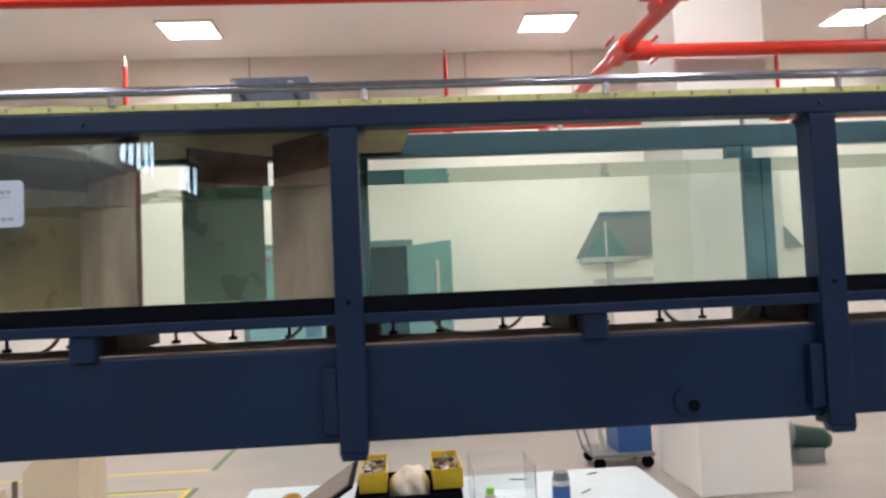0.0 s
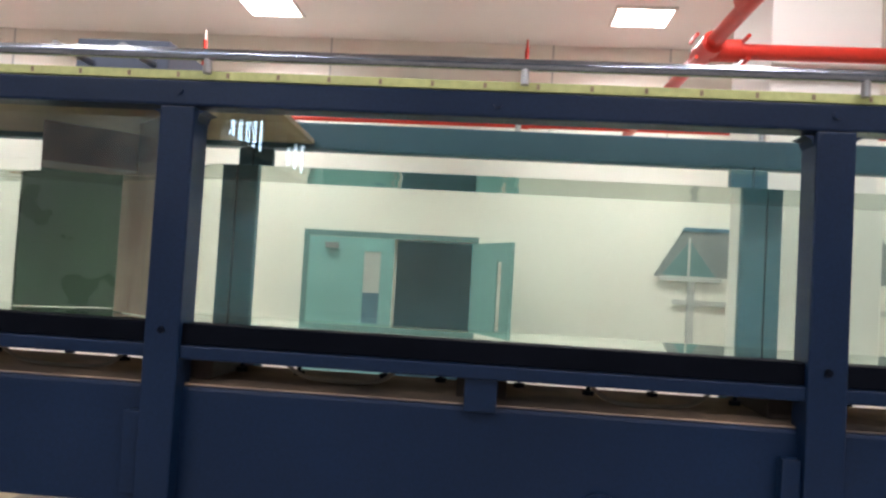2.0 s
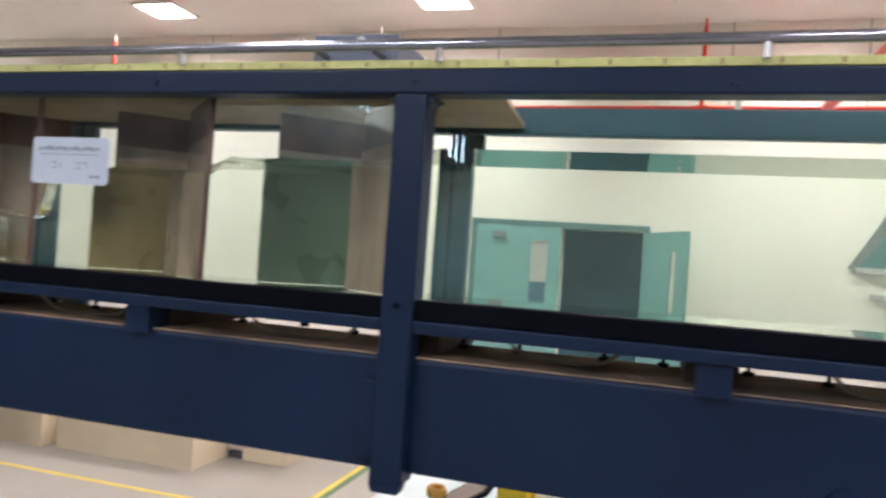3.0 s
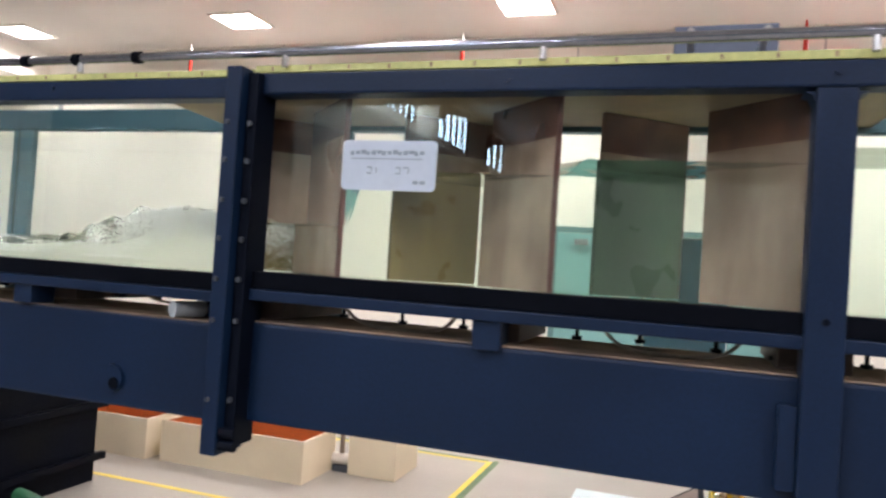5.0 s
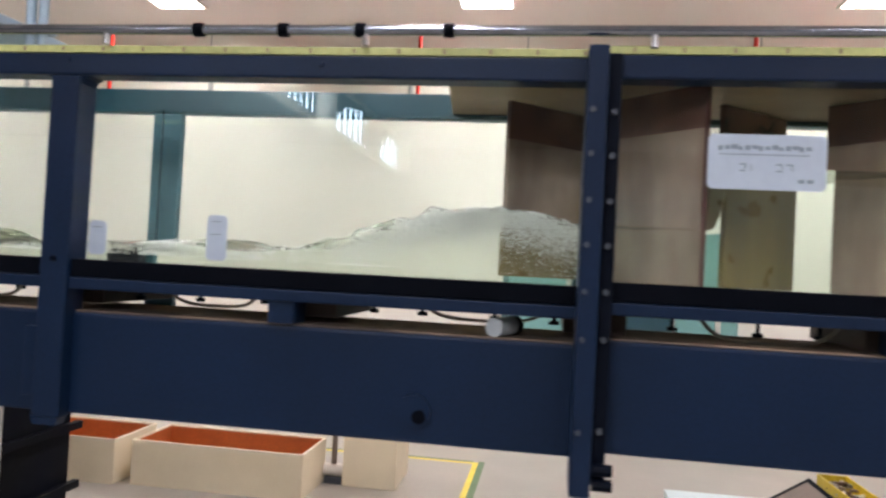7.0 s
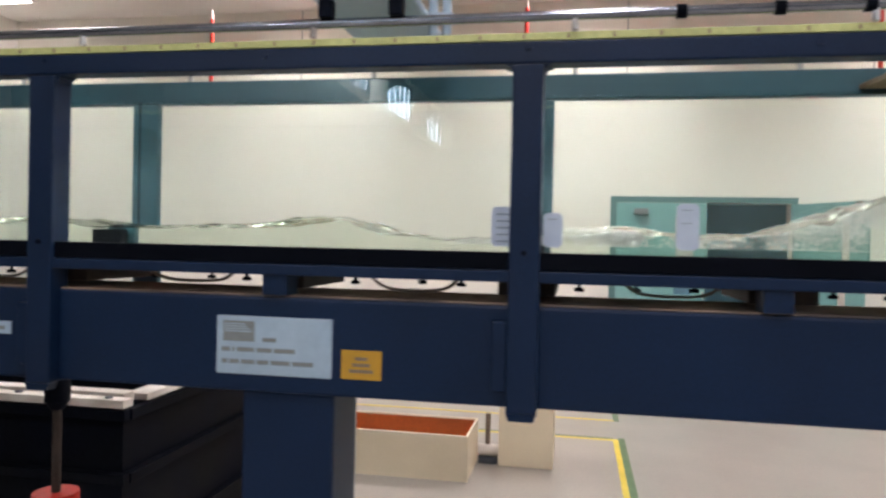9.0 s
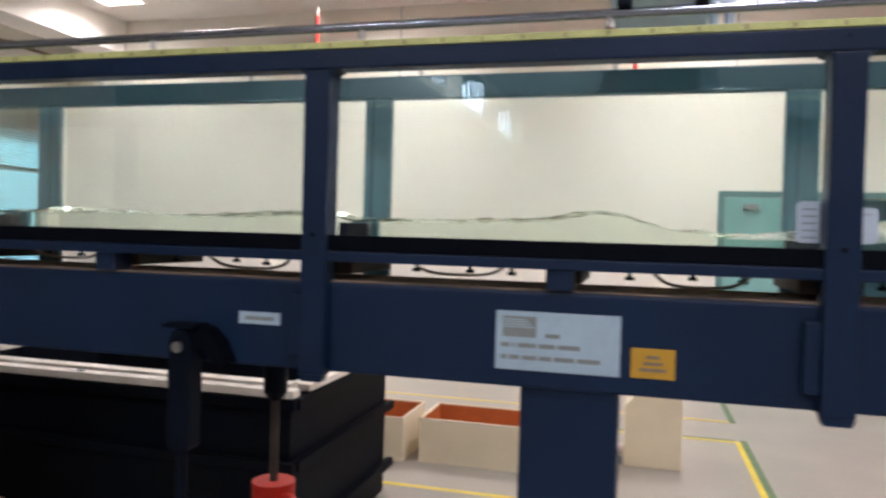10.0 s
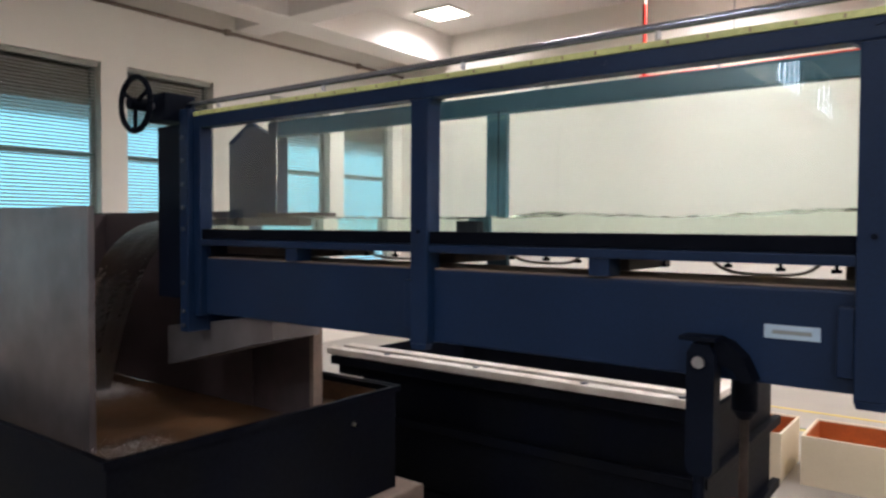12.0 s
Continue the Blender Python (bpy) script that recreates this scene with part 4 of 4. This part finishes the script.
part("rim_stub", rod((-8.43, 1.74, 1.0), (-8.34, 1.74, 1.0), 0.036, 12), WHITE, rm)
for x in (-7.9, -7.2, -6.5, -5.97):
    part("rim_clip", rod((x, 1.7, 1.031), (x, 1.7, 1.038), 0.02, 12), DULL_BOLT, rm)
part("tank_water", box(-8.335, -5.925, 1.745, 3.175, 0.7, 0.705), TUB, t)

t = thing("discharge_tank", (-8.3, 0.2, 0), "open dark steel discharge tank with rusty brown inside", "tank")
part("tank_wall", tray(-9.7, -7.25, -0.53, 1.03, 0.5, 1.03, 0.02), TUB, t)
part("lining", tray(-9.678, -7.272, -0.508, 1.008, 0.522, 1.0, 0.004), MUD, t, "rusty brown inner face")
bm = bmesh.new()
for a in ((-9.72, -7.23, -0.55, -0.53), (-9.72, -7.23, 1.03, 1.05), (-7.25, -7.23, -0.53, 1.03), (-9.72, -9.7, -0.53, 1.03)):
    box(*a, 1.005, 1.036, bm=bm)
part("rim", bm, TUB, t)
part("rim_strip", box(-8.4, -7.5, 1.033, 1.048, 1.037, 1.042), LIGHT_GREY, t)
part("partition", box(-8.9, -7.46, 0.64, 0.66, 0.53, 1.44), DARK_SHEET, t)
part("partition_edge", box(-7.459, -7.43, 0.62, 0.68, 0.53, 1.44, 0.002), TRUNK, t)
part("murky_water", box(-9.673, -7.277, -0.503, 1.003, 0.53, 0.9), MUD, t, "murky brown water")
part("plinth", box(-9.8, -7.16, -0.7, 1.16, 0.0, 0.499, 0.01), TRUNK, t, "brown-grey dusty plinth")
part("rivet", rod((-7.249, 0.71, 0.9), (-7.235, 0.71, 0.9), 0.01, 8), STEEL, t)

t = thing("splash_guard", (-8.5, 0.2, 1.0), "bare sheet steel splash guard round the outlet", "guard")
part("front_sheet", box(-9.6, -7.77, -0.31, -0.3, 0.905, 1.944), SHEET, t)
part("folded_edge", box(-7.83, -7.765, -0.325, -0.295, 0.905, 1.946, 0.003), SHEET, t)
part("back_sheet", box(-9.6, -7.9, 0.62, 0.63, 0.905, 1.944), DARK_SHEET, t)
part("end_sheet", box(-9.61, -9.6, -0.3, 0.62, 0.905, 1.944), SHEET, t)
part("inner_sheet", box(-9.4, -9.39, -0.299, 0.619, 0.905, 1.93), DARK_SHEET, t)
# falling outlet water
bm = bmesh.new()
rows = []
for i in range(26):
    u = i / 25
    x, z = -7.5 - 1.35 * u, 1.895 - 0.985 * u ** 4
    rows.append([bm.verts.new((x + 0.008 * noise.noise(Vector((j * 0.7, u * 5, 1))), 0.08 + 0.27 * j / 12, z)) for j in range(13)])
for a, b in zip(rows, rows[1:]):
    for j in range(12):
        bm.faces.new((a[j], a[j + 1], b[j + 1], b[j]))
bmesh.ops.solidify(bm, geom=bm.faces[:], thickness=0.02)
ob = part("outlet_water", bm, FALLING, smooth=True)
tagged(ob, "sheet of water falling from the channel end", "water", kind="stuff")

verts, faces = [], []
for k in range(5000):
    # under the falling sheet, and thrown back into the near corner
    x, y = (rng.gauss(-8.82, 0.1), rng.uniform(0.0, 0.45)) if k % 6 else (rng.gauss(-7.68, 0.09), rng.uniform(-0.45, 0.0))
    if x > -7.4:
        continue
    r = rng.uniform(0.0008, 0.0024)
    base = len(verts)
    z = 0.903 + abs(rng.gauss(0, 0.015))
    verts.extend((x + d[0] * r, y + d[1] * r, z + d[2] * r) for d in DIRS)
    faces.extend(tuple(base + q for q in tri) for tri in TRIS)
me = bpy.data.meshes.new("splash")
me.from_pydata(verts, [], faces)
me.materials.append(FOAM)
tagged(new("splash", me), "white splash where falling water meets the tank", "foam", kind="stuff")

# ---- plywood boxes on the floor ----
def open_box(x0, x1, y0, y1, h, label):
    t = thing("plywood_box", ((x0 + x1) / 2, (y0 + y1) / 2, 0), label, "box", "plywood boxes")
    w = 0.018
    for nm, a in (("front_board", (x0, x1, y0, y0 + w)), ("back_board", (x0, x1, y1 - w, y1)), ("side_board", (x0, x0 + w, y0 + w, y1 - w)), ("side_board", (x1 - w, x1, y0 + w, y1 - w))):
        part(nm, box(*a, 0.0, h, 0.002), PLY, t)
    part("lining", tray(x0 + w + 0.001, x1 - w - 0.001, y0 + w + 0.001, y1 - w - 0.001, 0.004, h - 0.012, 0.006), ORANGE, t, "orange-brown painted inside")


open_box(-5.85, -4.42, 3.92, 4.52, 0.36, "open pale plywood box with orange-brown inside")
open_box(-7.0, -5.97, 3.87, 4.5, 0.36, "open pale plywood box with orange-brown inside")
t = thing("plywood_box", (-4.0, 4.6, 0), "closed pale plywood box with one chamfered corner", "box", "plywood boxes")
part("body", slab([(-4.23, 0.004), (-3.78, 0.004), (-3.78, 0.62), (-4.12, 0.62), (-4.23, 0.5)], "y", 4.4, 4.95), PLY, t)
for x in (-4.2, -3.83):
    part("foot", box(x, x + 0.03, 4.42, 4.9, 0.0, 0.0039), INK, t)
t = thing("pipe_stub", (-4.32, 4.5, 0), "short white pipe between the plywood boxes", "pipe")
part("pipe", rod((-4.41, 4.48, 0.11), (-4.235, 4.48, 0.11), 0.05, 16), WHITE, t, smooth=True)
part("support", box(-4.4, -4.25, 4.44, 4.52, 0.0, 0.06), INK, t)
part("valve_stem", rod((-4.33, 4.48, 0.161), (-4.33, 4.48, 0.42), 0.022, 10), TRUNK, t)

# ---- work table with tools ----
t = thing("work_table", (-0.85, 2.0, 0), "work table with pale blue laminate top", "table")
part("tabletop", box(-1.97, 0.2, 1.3, 2.34, 0.765, 0.8, 0.004), TABLEM, t)
bm = bmesh.new()
box(-1.91, 0.14, 1.37, 1.41, 0.7, 0.764, bm=bm)
box(-1.91, 0.14, 2.24, 2.28, 0.7, 0.764, bm=bm)
part("apron", bm, GREY, t)
for x in (-1.9, 0.09):
    for y in (1.36, 2.25):
        part("leg", box(x, x + 0.045, y, y + 0.045, 0, 0.699, 0.003), GREY, t)
ZT = 0.8
t = thing("tool_box", (-1.1, 2.15, ZT), "open black tool box with cantilever yellow trays", "tool box")
part("case", tray(-1.36, -0.86, 1.6, 2.05, ZT, ZT + 0.12, 0.012), BLACK, t, "black plastic case")
lid = bmesh.new()
slab([(-1.65, ZT + 0.012), (-1.37, ZT + 0.19), (-1.364, ZT + 0.175), (-1.643, ZT + 0.0)], "y", 1.58, 2.06, bm=lid)
lid = part("lid", lid, BLACK, t, "black lid laid open")
part("lid_panel", slab([(-1.628, ZT + 0.0265), (-1.39, ZT + 0.178), (-1.391, ZT + 0.181), (-1.63, ZT + 0.0295)], "y", 1.62, 2.02), TRUNK, lid, "grey lid lining")
rng = random.Random(3)
for x0, x1 in ((-1.34, -1.21), (-0.99, -0.85)):
    tr = part("yellow_tray", tray(x0, x1, 1.66, 2.05, ZT + 0.125, ZT + 0.215, 0.005), YELLOW, t, "yellow plastic tray full of small parts")
    for k in range(22):
        p = Vector((rng.uniform(x0 + 0.02, x1 - 0.02), rng.uniform(1.69, 2.02), ZT + 0.185 + rng.uniform(0, 0.012)))
        a = rng.uniform(0, 6.28)
        dd = Vector((math.cos(a), math.sin(a), rng.uniform(-0.2, 0.2))) * rng.uniform(0.012, 0.035)
        part("hardware", rod(p - dd, p + dd, rng.uniform(0.005, 0.012), 8), rng.choice((STEEL, MUD, WHITE, COVERM)), tr)
    part("tray_arm", box(x0 + 0.01, x1 - 0.01, 1.8, 1.83, ZT + 0.1205, ZT + 0.1245), STEEL, tr)
t = thing("cloth_bag", (-1.1, 2.1, ZT + 0.1), "lumpy cream cloth bag between yellow trays", "bag")
bm = bmesh.new()
bmesh.ops.create_icosphere(bm, subdivisions=4, radius=1.0)
for v in bm.verts:
    k = 1 + 0.16 * noise.noise(v.co * 1.8) + 0.05 * noise.noise(v.co * 6)
    v.co = Vector((-1.1 + v.co.x * 0.098 * k, 1.78 + v.co.y * 0.13 * k, ZT + 0.105 + max(-0.75, v.co.z) * 0.11 * k))
part("bag", bm, BAG, t, smooth=True)
t = thing("tape_roll", (-1.72, 2.27, ZT), "roll of amber packing tape lying on table", "tape")
bm = bmesh.new()
tube([(-1.7 + 0.04 * math.cos(a), 1.98 + 0.04 * math.sin(a), ZT + 0.026) for a in [2 * math.pi * k / 24 for k in range(24)]], 0.011, 8, bm=bm, closed=True)
for v in bm.verts:
    v.co.z = ZT + 0.026 + (v.co.z - ZT - 0.026) * 2.3
part("roll", bm, mat("amber_tape", (0.55, 0.3, 0.05), 0.3), t, smooth=True)
t = thing("acrylic_box", (-0.65, 2.2, ZT), "clear acrylic box on the table", "box")
ob = part("shell", tray(-0.8, -0.5, 1.68, 2.02, ZT + 0.001, ZT + 0.2, 0.004), ACRYLIC, t)
ob.visible_shadow = False
t = thing("bottle", (-0.72, 1.9, ZT), "small bottle with bright green cap", "bottle")
part("bottle_body", rod((-0.73, 1.62, ZT), (-0.73, 1.62, ZT + 0.1), 0.026, 16), WHITE, t, smooth=True)
part("cap", rod((-0.73, 1.62, ZT + 0.1), (-0.73, 1.62, ZT + 0.13), 0.02, 16), mat("green_cap", (0.25, 0.6, 0.08), 0.4), t, "bright green cap", smooth=True)
t = thing("glue_can", (-0.3, 2.05, ZT), "blue can with grey lid on the table", "can")
part("can_body", rod((-0.36, 1.78, ZT), (-0.36, 1.78, ZT + 0.11), 0.044, 20), BLUE, t, smooth=True)
part("lid", rod((-0.36, 1.78, ZT + 0.11), (-0.36, 1.78, ZT + 0.14), 0.04, 20, 0.036), GREY, t, smooth=True)
part("can_label", rod((-0.36, 1.78, ZT + 0.08), (-0.36, 1.78, ZT + 0.105), 0.0445, 20), WHITE, t, smooth=True)
t = thing("paper_sheet", (-0.1, 2.2, ZT), "white paper sheets lying on the table", "paper")
part("sheet", slab([(-0.46, 1.7), (0.04, 1.68), (0.06, 2.3), (-0.44, 2.31)], "z", ZT + 0.0005, ZT + 0.002), TABLEM, t)
for a, b in (((-0.55, 2.2), (-0.48, 2.18)), ((-0.12, 2.2), (-0.06, 2.23)), ((-0.24, 1.86), (-0.18, 1.92))):
    t = thing("screw", (*a, ZT), "loose dark screw lying on table", "screw", "loose screws")
    part("shank", rod((*a, ZT + 0.006), (*b, ZT + 0.006), 0.0035, 8), INK, t)

# ---- things by the column ----
t = thing("trolley", (1.0, 5.4, 0), "low grey trolley carrying a blue crate", "trolley")
part("deck", box(0.72, 1.33, 5.25, 5.75, 0.12, 0.16, 0.006), GREY, t)
part("handle", tube([(0.72, 5.3, 0.16), (0.62, 5.3, 0.5), (0.62, 5.7, 0.5), (0.72, 5.7, 0.16)], 0.012, 8), STEEL, t)
for x in (0.79, 1.27):
    for y in (5.3, 5.7):
        part("wheel", rod((x, y - 0.015, 0.06), (x, y + 0.015, 0.06), 0.06, 16), BLACK, t)
t = thing("crate", (1.1, 5.5, 0.16), "blue plastic crate on the trolley", "crate")
part("crate_body", tray(0.98, 1.32, 5.3, 5.7, 0.161, 0.42, 0.01), BLUE, t)
t = thing("plank", (0.95, 5.3, 0.16), "pale board leaning in the trolley", "plank")
part("board", slab([(0.86, 0.161), (0.9, 0.161), (0.84, 0.46), (0.8, 0.46)], "y", 5.4, 5.5), WHITE, t)
t = thing("electric_motor", (2.85, 5.2, 0.1), "dark green electric pump motor on a bracket", "motor")
part("motor_body", rod((2.66, 5.2, 0.26), (3.0, 5.2, 0.2), 0.11, 20), GREEN, t, smooth=True)
part("fan_cover", rod((3.0, 5.2, 0.2), (3.06, 5.2, 0.19), 0.1, 20, 0.07), GREEN, t, smooth=True)
part("flange", rod((2.61, 5.2, 0.27), (2.66, 5.2, 0.26), 0.13, 20), GREY, t, smooth=True)
part("motor_foot", box(2.7, 2.96, 5.1, 5.3, 0.0, 0.14, 0.006), GREY, t)
